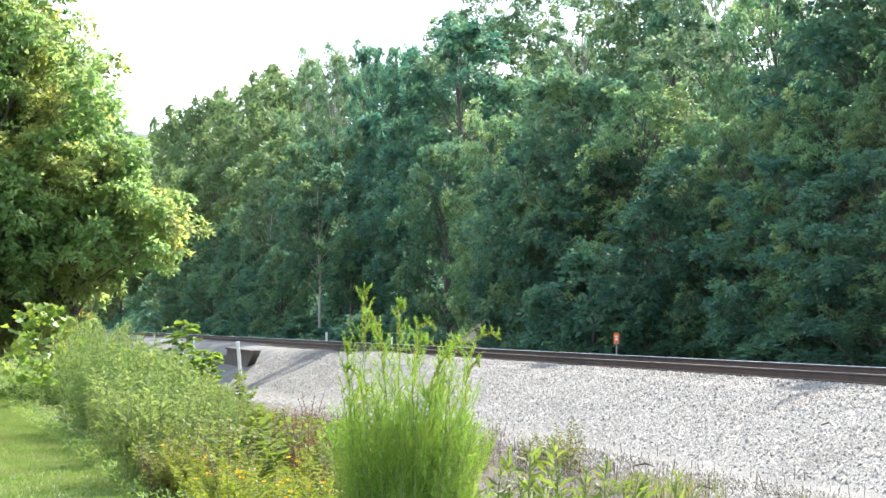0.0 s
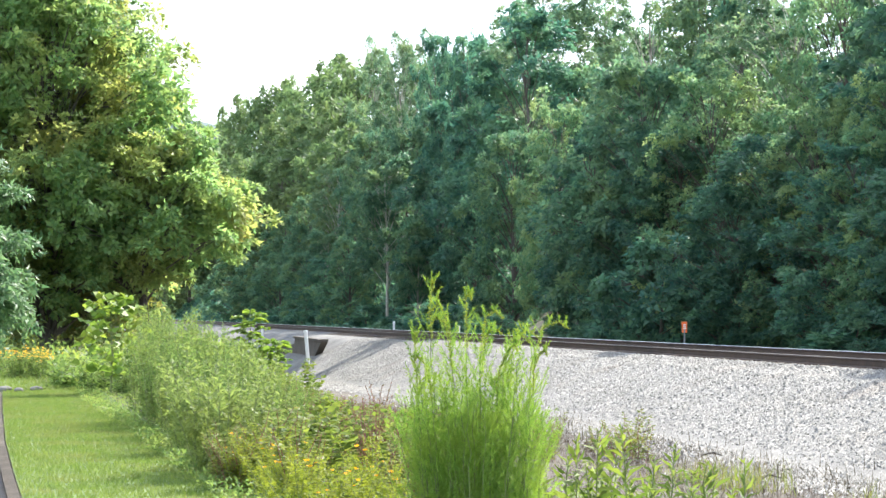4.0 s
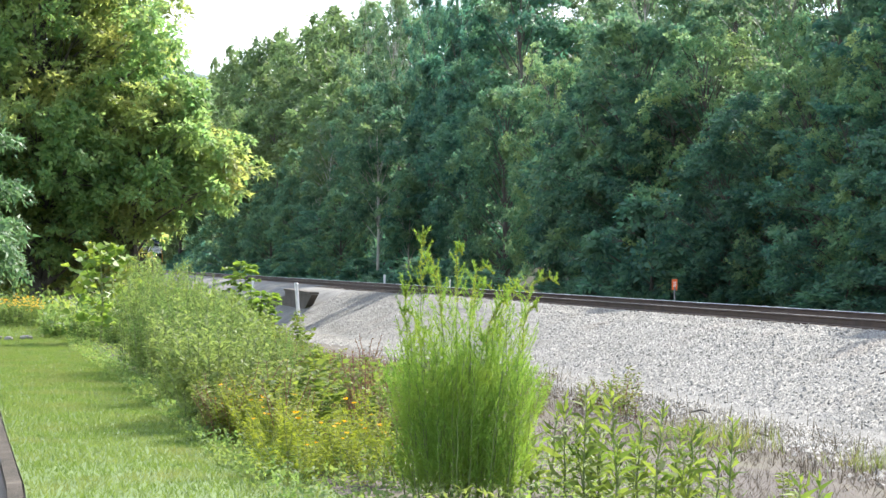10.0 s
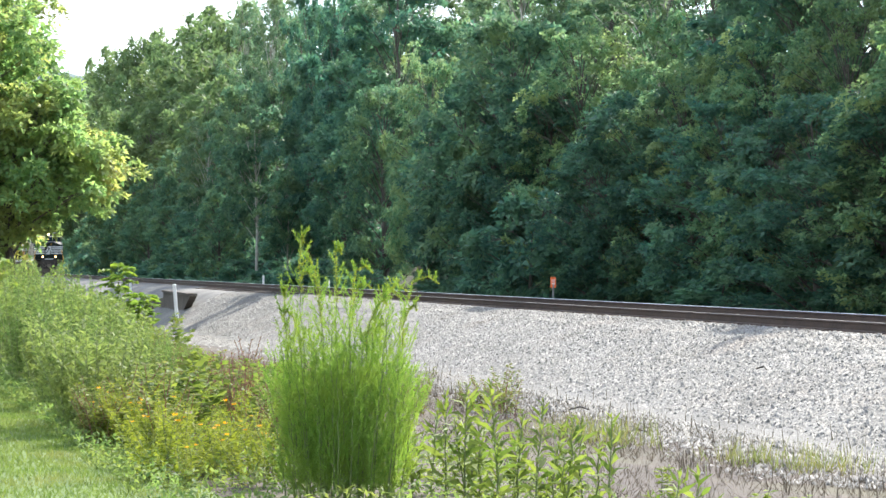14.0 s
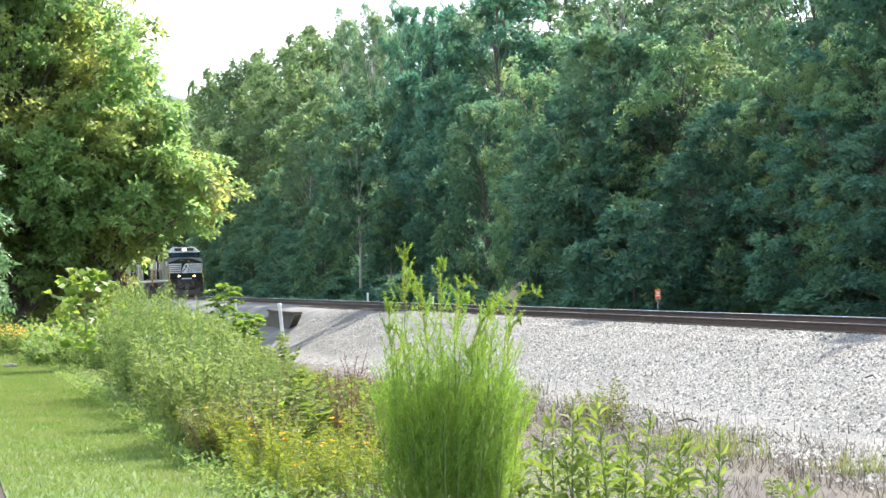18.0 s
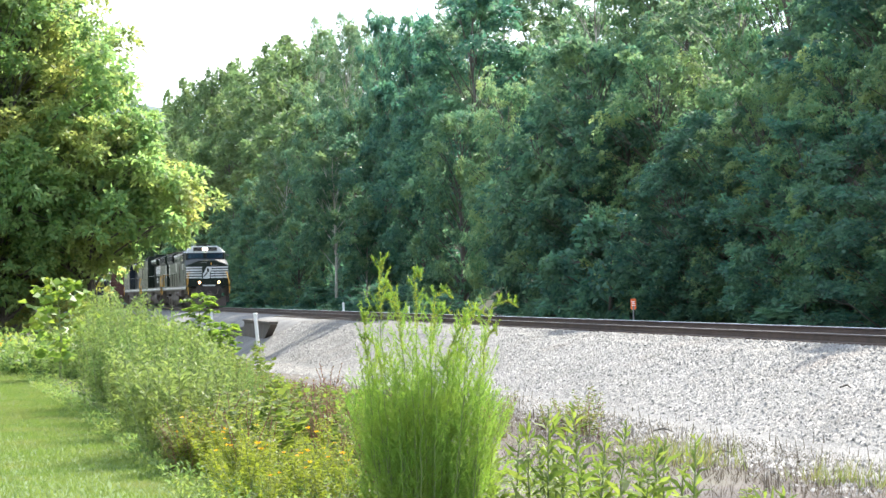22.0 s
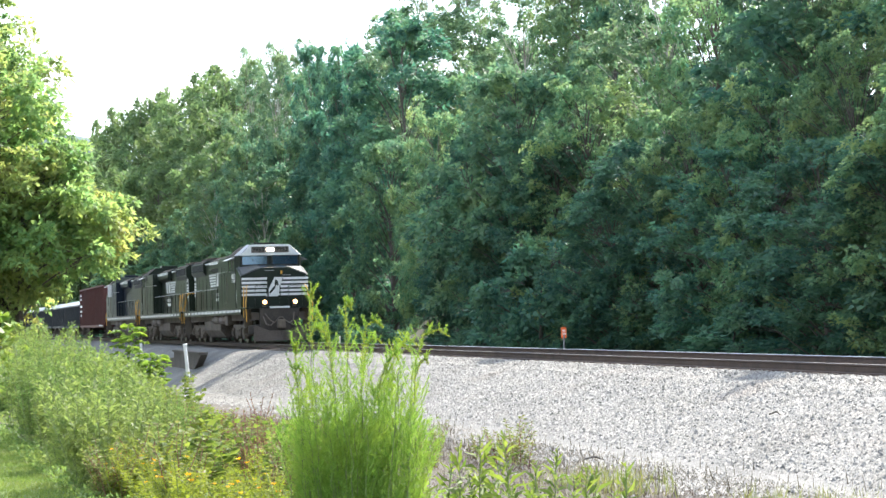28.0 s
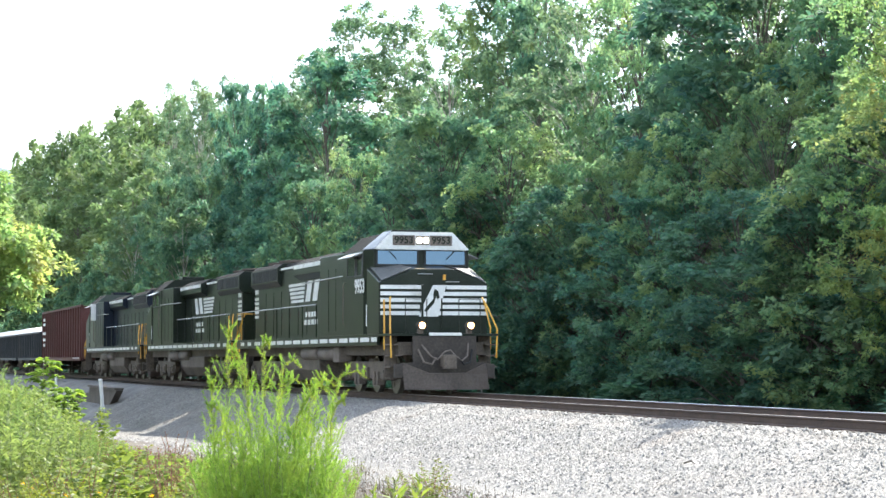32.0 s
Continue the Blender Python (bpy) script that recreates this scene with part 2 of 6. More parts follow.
def raw_mesh(name, verts, faces_per, mat_ids=None):
    """A mesh of separate equal polygons: verts (n * faces_per, 3) in order."""
    n = len(verts) // faces_per
    me = bpy.data.meshes.new(name)
    me.vertices.add(len(verts))
    me.vertices.foreach_set("co", np.asarray(verts, np.float32).ravel())
    me.loops.add(len(verts))
    me.loops.foreach_set("vertex_index", np.arange(len(verts), dtype=np.int32))
    me.polygons.add(n)
    me.polygons.foreach_set("loop_start", np.arange(0, len(verts), faces_per, dtype=np.int32))
    me.polygons.foreach_set("loop_total", np.full(n, faces_per, np.int32))
    if mat_ids is not None:
        me.polygons.foreach_set("material_index", np.asarray(mat_ids, np.int32))
    me.update(calc_edges=True)
    return me


def box(bm, x0, x1, y0, y1, z0, z1, bevel=0.0):
    r = bmesh.ops.create_cube(bm, size=1)
    vs = r["verts"]
    for v in vs:
        v.co = Vector(((x0 + x1) / 2 + v.co.x * (x1 - x0), (y0 + y1) / 2 + v.co.y * (y1 - y0), (z0 + z1) / 2 + v.co.z * (z1 - z0)))
    if bevel:
        es = list({e for v in vs for e in v.link_edges})
        bmesh.ops.bevel(bm, geom=es, offset=bevel, segments=2, affect="EDGES", profile=0.7)
    return bm


def box_part(name, dims, material, parent, label="", bevel=0.01):
    return part(name, box(bmesh.new(), *dims, bevel), material, parent, label)


def prism(bm, outline, axis, a, b, bevel=0.0):
    """Extrude a closed 2D outline from a to b along an axis (0 x: outline is y, z; 1 y: outline is x, z; 2 z: outline is x, y)."""
    def at(p, d):
        return {0: (d, p[0], p[1]), 1: (p[0], d, p[1]), 2: (p[0], p[1], d)}[axis]
    va = [bm.verts.new(at(p, a)) for p in outline]
    vb = [bm.verts.new(at(p, b)) for p in outline]
    fs = [bm.faces.new(va), bm.faces.new(vb[::-1])]
    for i in range(len(outline)):
        j = (i + 1) % len(outline)
        fs.append(bm.faces.new((va[j], va[i], vb[i], vb[j])))
    bmesh.ops.recalc_face_normals(bm, faces=fs)
    if bevel:
        bmesh.ops.bevel(bm, geom=list({e for f in fs for e in f.edges}), offset=bevel, segments=2, affect="EDGES", profile=0.7)
    return bm


def tube(bm, pts, radii, sides=6, cap=True):
    """A bent, tapered rod through pts."""
    pts = [Vector(p) for p in pts]
    if not isinstance(radii, (list, tuple)):
        radii = [radii] * len(pts)
    rings = []
    for i, p in enumerate(pts):
        d = (pts[min(i + 1, len(pts) - 1)] - pts[max(i - 1, 0)]).normalized()
        side = d.cross(Vector((0, 0, 1)) if abs(d.z) < 0.9 else Vector((1, 0, 0))).normalized()
        up = side.cross(d)
        rings.append([bm.verts.new(p + radii[i] * (math.cos(a) * side + math.sin(a) * up)) for a in [2 * math.pi * k / sides for k in range(sides)]])
    for r0, r1 in zip(rings, rings[1:]):
        for k in range(sides):
            bm.faces.new((r0[k], r0[(k + 1) % sides], r1[(k + 1) % sides], r1[k]))
    if cap:
        bm.faces.new(rings[0][::-1])
        bm.faces.new(rings[-1])
    return bm


def disc_rod(bm, a, b, r, sides=16):
    return tube(bm, [a, b], r, sides)


def leaf_quads(pos, way, size, rng, slim=0.6, fold=0.25, flat=1.0):
    """Kite-shaped leaves at pos, pointing along way, of length size; each one an island of four corners."""
    n = len(pos)
    way = way / np.maximum(np.linalg.norm(way, axis=1, keepdims=True), 1e-6)
    rnd = rng.normal(size=(n, 3)) * 0.75
    rnd[:, 2] += flat
    side = np.cross(way, rnd)
    side /= np.maximum(np.linalg.norm(side, axis=1, keepdims=True), 1e-6)
    nor = np.cross(side, way)
    s = np.asarray(size).reshape(-1, 1) * np.ones((n, 1))
    w = s * slim * 0.5
    a = pos
    b = pos + way * s * 0.45 + side * w + nor * s * fold * 0.3
    c = pos + way * s - nor * s * fold * 0.4
    d = pos + way * s * 0.45 - side * w + nor * s * fold * 0.3
    return np.stack([a, b, c, d], 1).reshape(-1, 3)


def leaf_tris(pos, way, size, rng, slim=0.6, face=None):
    """Small three-cornered leaves for crowns seen from afar; each one an island that looks along face."""
    n = len(pos)
    way = way / np.maximum(np.linalg.norm(way, axis=1, keepdims=True), 1e-6)
    rnd = rng.normal(size=(n, 3)) * 0.75
    rnd[:, 2] += 1.0
    if face is not None:
        rnd = face
    side = np.cross(way, rnd)
    side /= np.maximum(np.linalg.norm(side, axis=1, keepdims=True), 1e-6)
    s = np.asarray(size).reshape(-1, 1) * np.ones((n, 1))
    w = s * slim * 0.62
    return np.stack([pos - side * w, pos + side * w, pos + way * s], 1).reshape(-1, 3)


def clump_leaves(rng, centres, radii, count, size, flat=0.75, droop=0.3, slim=0.6, spray=22):
    """Leaves in small sprays that lie over the upper dome of each clump, with dark gaps between the sprays."""
    centres, radii = np.asarray(centres), np.asarray(radii)
    m = max(1, count // spray)
    w = radii ** 2
    k = rng.choice(len(centres), m, p=w / w.sum())
    d = rng.normal(size=(m, 3))
    d[:, 2] = d[:, 2] * 0.8 + 0.35
    d /= np.linalg.norm(d, axis=1, keepdims=True)
    reach = (0.55 + 0.5 * rng.random((m, 1)) ** 0.6) * (1 + 0.12 * rng.normal(size=(m, 1)))
    off = d * radii[k][:, None] * reach
    off[:, 2] *= flat
    mid = centres[k] + off
    # each spray is a tilted, thin disc of leaves that hangs outwards
    wide = (0.75 + 0.6 * rng.random((m, 1))) * size * 1.55
    out = d + 0.25 * rng.normal(size=(m, 3))
    nor = out * 0.55 + rng.normal(size=(m, 3)) * 0.25
    nor[:, 2] += 0.75
    nor /= np.linalg.norm(nor, axis=1, keepdims=True)
    i = np.repeat(np.arange(m), spray)
    n = len(i)
    q = rng.normal(size=(n, 3))
    q /= np.linalg.norm(q, axis=1, keepdims=True)
    q *= rng.random((n, 1)) ** 0.5
    up = (q * nor[i]).sum(1, keepdims=True)
    q = q - nor[i] * up * 0.55
    pos = mid[i] + q * wide[i]
    pos[:, 2] -= 0.35 * (q ** 2).sum(1) * wide[i][:, 0]
    face = nor[i] * 0.9 + rng.normal(size=(n, 3)) * 0.42
    way = q * 0.9 + out[i] * 0.4 + rng.normal(size=(n, 3)) * 0.35
    way[:, 2] -= droop
    return leaf_tris(pos, way, size * (0.6 + 0.7 * rng.random(n)), rng, slim, face)


# ---- ground, road and track ----
TRACK_Y, RAIL_Z = 16.165, 0.647
TOE = ((-1000, 0.0), (0.6, 0.0), (3, -0.06), (6, -0.28), (9.0, -0.55), (10.7, -0.60), (13.9, 0.33), (14.6, 0.37), (17.9, 0.43), (18.4, 0.40), (20.4, -0.5), (24, -0.7), (34, 1.5), (60, 14), (110, 40), (220, 60), (1000, 60))


def profile(y):
    return float(np.interp(y, [p[0] for p in TOE], [p[1] for p in TOE]))


KERB = ((8.0, 0.10), (-8, 0.08), (-14.9, 0.03), (-20.5, -0.15), (-26.1, -0.30), (-34.7, -0.44), (-42.2, -0.54))


def kerb_y(x):
    return float(np.interp(-x, [-p[0] for p in KERB], [p[1] for p in KERB]))


def ground_z(x, y):
    z = profile(y)
    if y < 0.2 and x > -42.0 and y < kerb_y(x) - 0.02:
        return -0.35
    if y > 24:
        climb = float(np.interp(-x, [40, 100, 150, 230, 330], [0.12, 0.30, 0.55, 0.8, 0.9]))
        z = -0.7 + climb * min(y - 24, 34)
    # the ditch that leads to the culvert
    along = float(np.interp(-x, [52, 66, 80, 92, 108, 120, 135], [0, 0.32, 0.5, 0.95, 0.95, 0.5, 0]))
    across = max(0.0, 1 - abs(y - 8.5) / 5.2)
    z -= 0.9 * along * min(1.0, across * 1.6)
    if y < 13.5:
        z += 0.05 * noise.noise((x * 0.25, y * 0.25, 0.3)) * min(1, max(0, (y - 1.5) / 3))
    return z


def sheet(name, xs, ys, lift, material, label, category, kind="structure", inside=None):
    bm = bmesh.new()
    grid = [[bm.verts.new((x, y, ground_z(x, y) + lift)) for y in ys] for x in xs]
    for i in range(len(xs) - 1):
        for j in range(len(ys) - 1):
            if inside is None or inside((xs[i] + xs[i + 1]) / 2, (ys[j] + ys[j + 1]) / 2):
                bm.faces.new((grid[i][j], grid[i + 1][j], grid[i + 1][j + 1], grid[i][j + 1]))
    bmesh.ops.delete(bm, geom=[v for v in bm.verts if not v.link_faces], context="VERTS")
    return tagged(part(name, bm, material, None, "", True), label, category, "", kind)


def steps(a, b, n):
    return [a + (b - a) * i / n for i in range(n + 1)]


gx = [-1500, -1000, -700, -500] + steps(-420, -140, 28) + steps(-137, 6, 143) + [20, 60, 200, 600]
gy = [-900, -400, -150, -60, -30, -15, -8, -4, -2.5] + steps(-1.5, 0.6, 30)[:-1] + [0.6] + steps(1.2, 24, 76) + [27, 30, 34, 40, 48, 60, 75, 90, 110, 150, 220, 400, 900]
sheet("ground", gx, gy, 0.0, SOIL, "dry soil with sparse weeds and dead grass", "ground")


def lawn_edge(x):
    """The y at which the lawn meets the weeds."""
    return float(np.interp(x, [-60, -45, -38, -30, -22, -17, -12, 0], [0.6, 1.0, 1.0, 1.3, 1.55, 1.6, 1.9, 2.4]))


bm = bmesh.new()
cols = []
for x in steps(-46, 6, 104):
    y0, y1 = kerb_y(x) + 0.02, lawn_edge(x) + 0.5
    cols.append([bm.verts.new((x, y0 + (y1 - y0) * j / 10, 0.012 + ground_z(x, y0 + (y1 - y0) * j / 10) + 0.008 * noise.noise((x * 0.8, j * 0.4, 5)))) for j in range(11)])
for c0, c1 in zip(cols, cols[1:]):
    for j in range(10):
        bm.faces.new((c0[j], c1[j], c1[j + 1], c0[j + 1]))
lawn = tagged(part("lawn", bm, LAWN_SOIL, None, "", True), "mown bright green lawn beside a concrete kerb", "lawn", "", "structure")

sheet("lawn_end", steps(-60, -42.4, 20), steps(-9, 1.4, 20), 0.015, LAWN_SOIL, "strip of green grass beyond the parking lot", "lawn")

# the gravel embankment
def ballast_foot(x):
    """The y down to which gravel lies."""
    return float(np.interp(x, [-100, -70, -45, -32, -20], [7.2, 8.0, 9.0, 9.5, 9.9])) + 0.2 * math.sin(x * 0.35) + 0.25 * math.sin(x * 1.1)


bx, by = steps(-135, 4, 139), steps(7.2, 22.0, 48)
ballast = sheet("ballast", [-420, -300, -200, -160] + bx, by, 0.03, BED, "pale grey crushed stone ballast bank under the track", "ballast", "structure", lambda x, y: y > ballast_foot(x) + 0.5 + 0.5 * noise.noise((x * 0.9, y * 0.9, 7)))

# Leaf litter, with the woods' shade put into its dark colour.
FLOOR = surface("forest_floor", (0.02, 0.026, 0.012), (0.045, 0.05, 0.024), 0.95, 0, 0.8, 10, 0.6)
sheet("forest_floor", [x for x in gx if -1100 < x < 61], [y for y in gy if 20.6 < y < 160], 0.03, FLOOR, "leaf-covered forest floor on the slope, shade in its dark colour", "ground")

rng = np.random.default_rng(7)


def stone_shapes(pos, size, rng, squash=0.6):
    """Loose stones bedded in the bank: lopsided four-sided tops, each an island of four triangles."""
    n = len(pos)
    base = np.array([[1, 0, -0.5], [0, 1, -0.5], [-1, 0, -0.5], [0, -1, -0.5], [0, 0, 0.8]], float)
    v = base[None] * (0.7 + 0.6 * rng.random((n, 5, 1)))
    v[:, 4] += 0.38 * rng.normal(size=(n, 3)) * (1, 1, 0.5)
    ang = rng.random(n) * 6.283
    c, s = np.cos(ang), np.sin(ang)
    v = np.stack([v[..., 0] * c[:, None] - v[..., 1] * s[:, None], v[..., 0] * s[:, None] + v[..., 1] * c[:, None], v[..., 2] * squash], -1)
    v = v * np.asarray(size).reshape(-1, 1, 1) * 0.5 + pos[:, None]
    tris = np.array([[0, 1, 4], [1, 2, 4], [2, 3, 4], [3, 0, 4]])
    me = bpy.data.meshes.new("stones")
    me.vertices.add(n * 5)
    me.vertices.foreach_set("co", v.astype(np.float32).ravel())
    idx = (tris[None] + 5 * np.arange(n)[:, None, None]).ravel().astype(np.int32)
    me.loops.add(len(idx))
    me.loops.foreach_set("vertex_index", idx)
    me.polygons.add(len(idx) // 3)
    me.polygons.foreach_set("loop_start", np.arange(0, len(idx), 3, dtype=np.int32))
    me.polygons.foreach_set("loop_total", np.full(len(idx) // 3, 3, np.int32))
    me.update(calc_edges=True)
    return me


def heights(p):
    return np.array([ground_z(x, y) for x, y in p])


N_STONE = 125000
sx = -18 - 72 * rng.random(N_STONE) ** 1.25
sy = 6.6 + 8.2 * rng.random(N_STONE) ** 0.72
low = np.array([ballast_foot(q) for q in sx])
keep = sy > low + 1.0 * rng.normal(size=N_STONE)
p2 = np.stack([sx, sy], 1)[keep]
pos = np.c_[p2, heights(p2) + 0.034]
# the shoulder, heaped against the ends of the ties
m = 11000
shoulder = np.stack([-16 - 62 * rng.random(m) ** 1.2, 14.35 + 0.75 * rng.random(m)], 1)
pos = np.r_[pos, np.c_[shoulder, heights(shoulder) + 0.05 + 0.06 * rng.random(m) * np.interp(shoulder[:, 1], [14.35, 14.8, 15.1], [0, 1.2, 0.8])]]
stones = mesh_part("ballast_stones", stone_shapes(pos, 0.045 + 0.065 * rng.random(len(pos)) ** 1.5, rng), STONE)
tagged(stones, "loose pale grey crushed stones on the track bank", "ballast", "", "stuff")


def rail_line(name, y, z, head, word):
    root = new(name)
    root.location = (0, y, z)
    h = 0.17
    bm = prism(bmesh.new(), [(-0.07, -h), (0.07, -h), (0.07, -h + 0.012), (0.012, -h + 0.03), (0.012, -0.045), (0.034, -0.035), (0.036, -0.008), (-0.036, -0.008), (-0.034, -0.035), (-0.012, -0.045), (-0.012, -h + 0.03), (-0.07, -h + 0.012)], 0, -420, 60)
    part("rail_web", bm, RAIL_SIDE, root, "rust-brown rail web and foot")
    part("rail_head", prism(bmesh.new(), [(-0.036, -0.008), (0.036, -0.008), (0.03, 0.0), (-0.03, 0.0)], 0, -420, 60), head, root, word)
    return tagged(root, "long rust-brown steel rail on wooden ties", "rail", "rails of the track", "structure")


rail_line("rail", TRACK_Y - 0.7525, RAIL_Z, RAIL_NO_GLINT, "running surface coloured brown, without a glint")
rail_line("rail", TRACK_Y + 0.7525, RAIL_Z + 0.045, RAIL_TOP, "polished steel running surface")

# ties, nearly buried in stone
tie_mesh = None
ties = tagged(new("ties"), "dark creosoted wooden ties sunk in the ballast", "railway ties", "", "structure")
for i in range(190):
    x = -6 - i * 0.53
    if tie_mesh is None:
        bm = box(bmesh.new(), -0.115, 0.115, -1.3, 1.3, -0.17, 0.0, 0.012)
        first = part("tie", bm, TIE, ties)
        tie_mesh = first.data
        ob = first
    else:
        ob = new("tie", tie_mesh)
        ob.parent = ties
    ob.location = (x, TRACK_Y + 0.03 * rng.normal(), RAIL_Z - 0.178 + 0.008 * rng.normal())
    ob.rotation_euler = (0.03, 0, 0.012 * rng.normal())

# ---- parking lot, gutter, kerb ----
def ribbon(name, inner, outer, z0, z1, material, label, category, x0=-42.2, x1=8.0, n=100, thick=0.2):
    bm = bmesh.new()
    last = None
    for x in steps(x0, x1, n):
        a, b = inner(x), outer(x)
        w = 0.004 * noise.noise((x * 1.7, 3, 1))
        row = [bm.verts.new(c) for c in ((x, a + w, z0), (x, b + w, z1), (x, b + w, z1 - thick), (x, a + w, z0 - thick))]
        if last:
            for k in range(4):
                bm.faces.new((last[k], row[k], row[(k + 1) % 4], last[(k + 1) % 4]))
        else:
            bm.faces.new(row)
        last = row
    bm.faces.new(last[::-1])
    bmesh.ops.recalc_face_normals(bm, faces=list(bm.faces))
    return tagged(part(name, bm, material), label, category, "", "structure")


ribbon("kerb", lambda x: kerb_y(x), lambda x: kerb_y(x) - 0.105, 0.04, 0.028, KERB_STONE, "weathered pale concrete kerb along the lawn", "kerb", thick=0.3)
ribbon("gutter", lambda x: kerb_y(x) - 0.105, lambda x: kerb_y(x) - 0.62, -0.03, -0.045, CONCRETE, "pale concrete gutter strip beside the parking lot", "gutter")
ribbon("parking_lot", lambda x: kerb_y(x) - 0.62, lambda x: -14.0, -0.055, -0.04, ASPHALT, "dark grey asphalt parking lot", "road", x0=-42.6)

# ---- markers and culvert ----
def round_post(name, x, y, z0, z1, r, lean, label, material=WHITE_PLASTIC):
    root = new(name)
    root.location = (x, y, z0)
    top = z1 - z0
    part("pipe", tube(bmesh.new(), [(0, 0, -0.25), (lean[0], lean[1], top)], r, 14), material, root)
    part("cap", tube(bmesh.new(), [(lean[0], lean[1], top - 0.03), (lean[0], lean[1], top + 0.025), (lean[0], lean[1], top + 0.05)], [r * 1.18, r * 1.18, r * 0.8], 14), material, root, "rounded cap")
    return tagged(root, label, "marker post", "marker posts by the track")


round_post("marker_post", -86.3, 11.4, -0.35, 0.75, 0.075, (-0.02, -0.11), "leaning white plastic marker post beside the culvert")
round_post("marker_post", -118.2, 13.0, -0.35, 0.73, 0.07, (0, -0.02), "short greyish white marker post behind weeds")
round_post("marker_post", -110.3, 19.2, 0.1, 0.98, 0.06, (0, 0.0), "short white marker post beyond the rails")
round_post("marker_post", -93.0, 19.2, 0.1, 0.84, 0.045, (0, 0.0), "small white marker stake beyond the rails")

sign = new("trackside_sign")
sign.location = (-59.1, 19.0, 0.1)
part("stake", tube(bmesh.new(), [(0, 0, -0.3), (0, 0, 0.9)], 0.025, 8), STEEL, sign, "thin grey steel stake")
bm = box(bmesh.new(), -0.006, 0.012, -0.085, 0.085, 0.80, 1.12, 0.004)
part("plate", bm, ORANGE, sign, "orange plate")
for z, w in ((1.03, 0.05), (0.975, 0.04), (0.92, 0.05)):
    part("print_bar", box(bmesh.new(), 0.013, 0.017, -w, w, z - 0.012, z + 0.012), WHITE_PLASTIC, sign, "pale printed bar")
tagged(sign, "small orange warning plate on a thin steel stake", "sign")

culvert = new("culvert")
culvert.location = (-97.0, 12.4, 0.0)
part("headwall", prism(bmesh.new(), [(-9.5, -1.5), (1.5, -1.5), (7.4, 0.26), (-1.8, 0.30), (-2.0, 0.05), (-9.5, -0.25)], 1, 0.0, 0.3, 0.02), DARK_CONCRETE, culvert, "stained concrete headwall")
part("pipe_mouth", tube(bmesh.new(), [(-4.5, -0.02, -0.75), (-4.5, -0.35, -0.75)], 0.5, 20), DARK_CONCRETE, culvert, "round concrete pipe mouth")
part("coping", prism(bmesh.new(), [(-2.0, 0.31), (7.2, 0.27), (7.2, 0.37), (-2.0, 0.41)], 1, -0.06, 0.34, 0.01), DARK_CONCRETE, culvert, "concrete coping")
tagged(culvert, "weathered concrete culvert headwall below the track", "culvert")


# ---- trees ----
def tree_parts(root, seed, height, spread, clumps, leaves, leaf, leaf_mat, bark, trunk_r, low=0.15, flat=0.8, slim=0.6, shape=1.0, lean=(0, 0), knot=1.0):
    """Trunk with limbs and a crown of leaf clumps under root; low: how far down the crown reaches (0 to 1)."""
    rng = np.random.default_rng(seed)
    top = Vector((lean[0], lean[1], height * 0.9))
    bm = bmesh.new()
    pts = [Vector((0, 0, -0.4))]
    for k in range(1, 7):
        f = k / 6
        pts.append(Vector((top.x * f + 0.10 * rng.normal() * f * spread * 0.4, top.y * f + 0.10 * rng.normal() * f * spread * 0.4, top.z * f)))
    tube(bm, pts, [trunk_r * (1 - 0.88 * k / 6) for k in range(7)], 8)
    part("trunk", bm, bark, root, "", True)
    centres, radii = [], []
    bm = bmesh.new()
    for k in range(clumps):
        f = min(0.95, low + (1 - low) * ((k + 0.5) / clumps) ** 0.9)
        wide = spread * math.sin(math.pi * (0.12 + 0.80 * ((f - low) / (1 - low)) ** (0.8 * shape))) ** 0.7
        a = k * 2.39996 + rng.normal() * 0.4
        r = wide * (0.45 + 0.55 * rng.random())
        c = Vector((top.x * f + math.cos(a) * r, top.y * f + math.sin(a) * r, height * f + 0.022 * height * rng.normal()))
        rad = knot * spread * (0.20 + 0.16 * rng.random()) * (1.0 - 0.35 * f)
        centres.append(c)
        radii.append(rad)
        j = max(0.08, f - 0.16) * 6
        i0 = min(5, int(j))
        base = pts[i0].lerp(pts[i0 + 1], j - i0)
        mid = base.lerp(c, 0.55) + Vector((0, 0, 0.05 * height * rng.random()))
        tube(bm, [base, mid, c], [trunk_r * 0.34 * (1 - 0.6 * f), trunk_r * 0.2 * (1 - 0.6 * f), 0.012], 5)
        for _ in range(3):
            d = Vector(rng.normal(size=3)).normalized() * rad * (0.9 + 0.5 * rng.random())
            d.z *= flat
            centres.append(c + d)
            radii.append(rad * (0.42 + 0.25 * rng.random()))
            tube(bm, [mid, c + d], [0.02, 0.006], 3, False)
    part("branchwork", bm, bark, root)
    v = clump_leaves(rng, np.array([tuple(c) for c in centres]), radii, leaves, leaf, flat, 0.35, slim)
    mesh_part("crown", raw_mesh("crown", v, 3), leaf_mat, root)
    return root


def tree(label, x, y, seed, height, spread, clumps, leaves, leaf, leaf_mat, bark=BARK, trunk_r=0.22, category="tree", group="", z=None, **more):
    root = new("tree")
    root.location = (x, y, ground_z(x, y) - 0.05 if z is None else z)
    tree_parts(root, seed, height, spread, clumps, leaves, leaf, leaf_mat, bark, trunk_r, **more)
    return tagged(root, label, category, group)


def again(ob, x, y, turn, size, label="", z=None):
    m = pose(x, y, ground_z(x, y) - 0.05 if z is None else z, 0, 0, turn) @ Matrix.Diagonal((size[0], size[0], size[1], 1))
    return tagged(copy_thing(ob, m), label)


WOOD = "woods across the track"
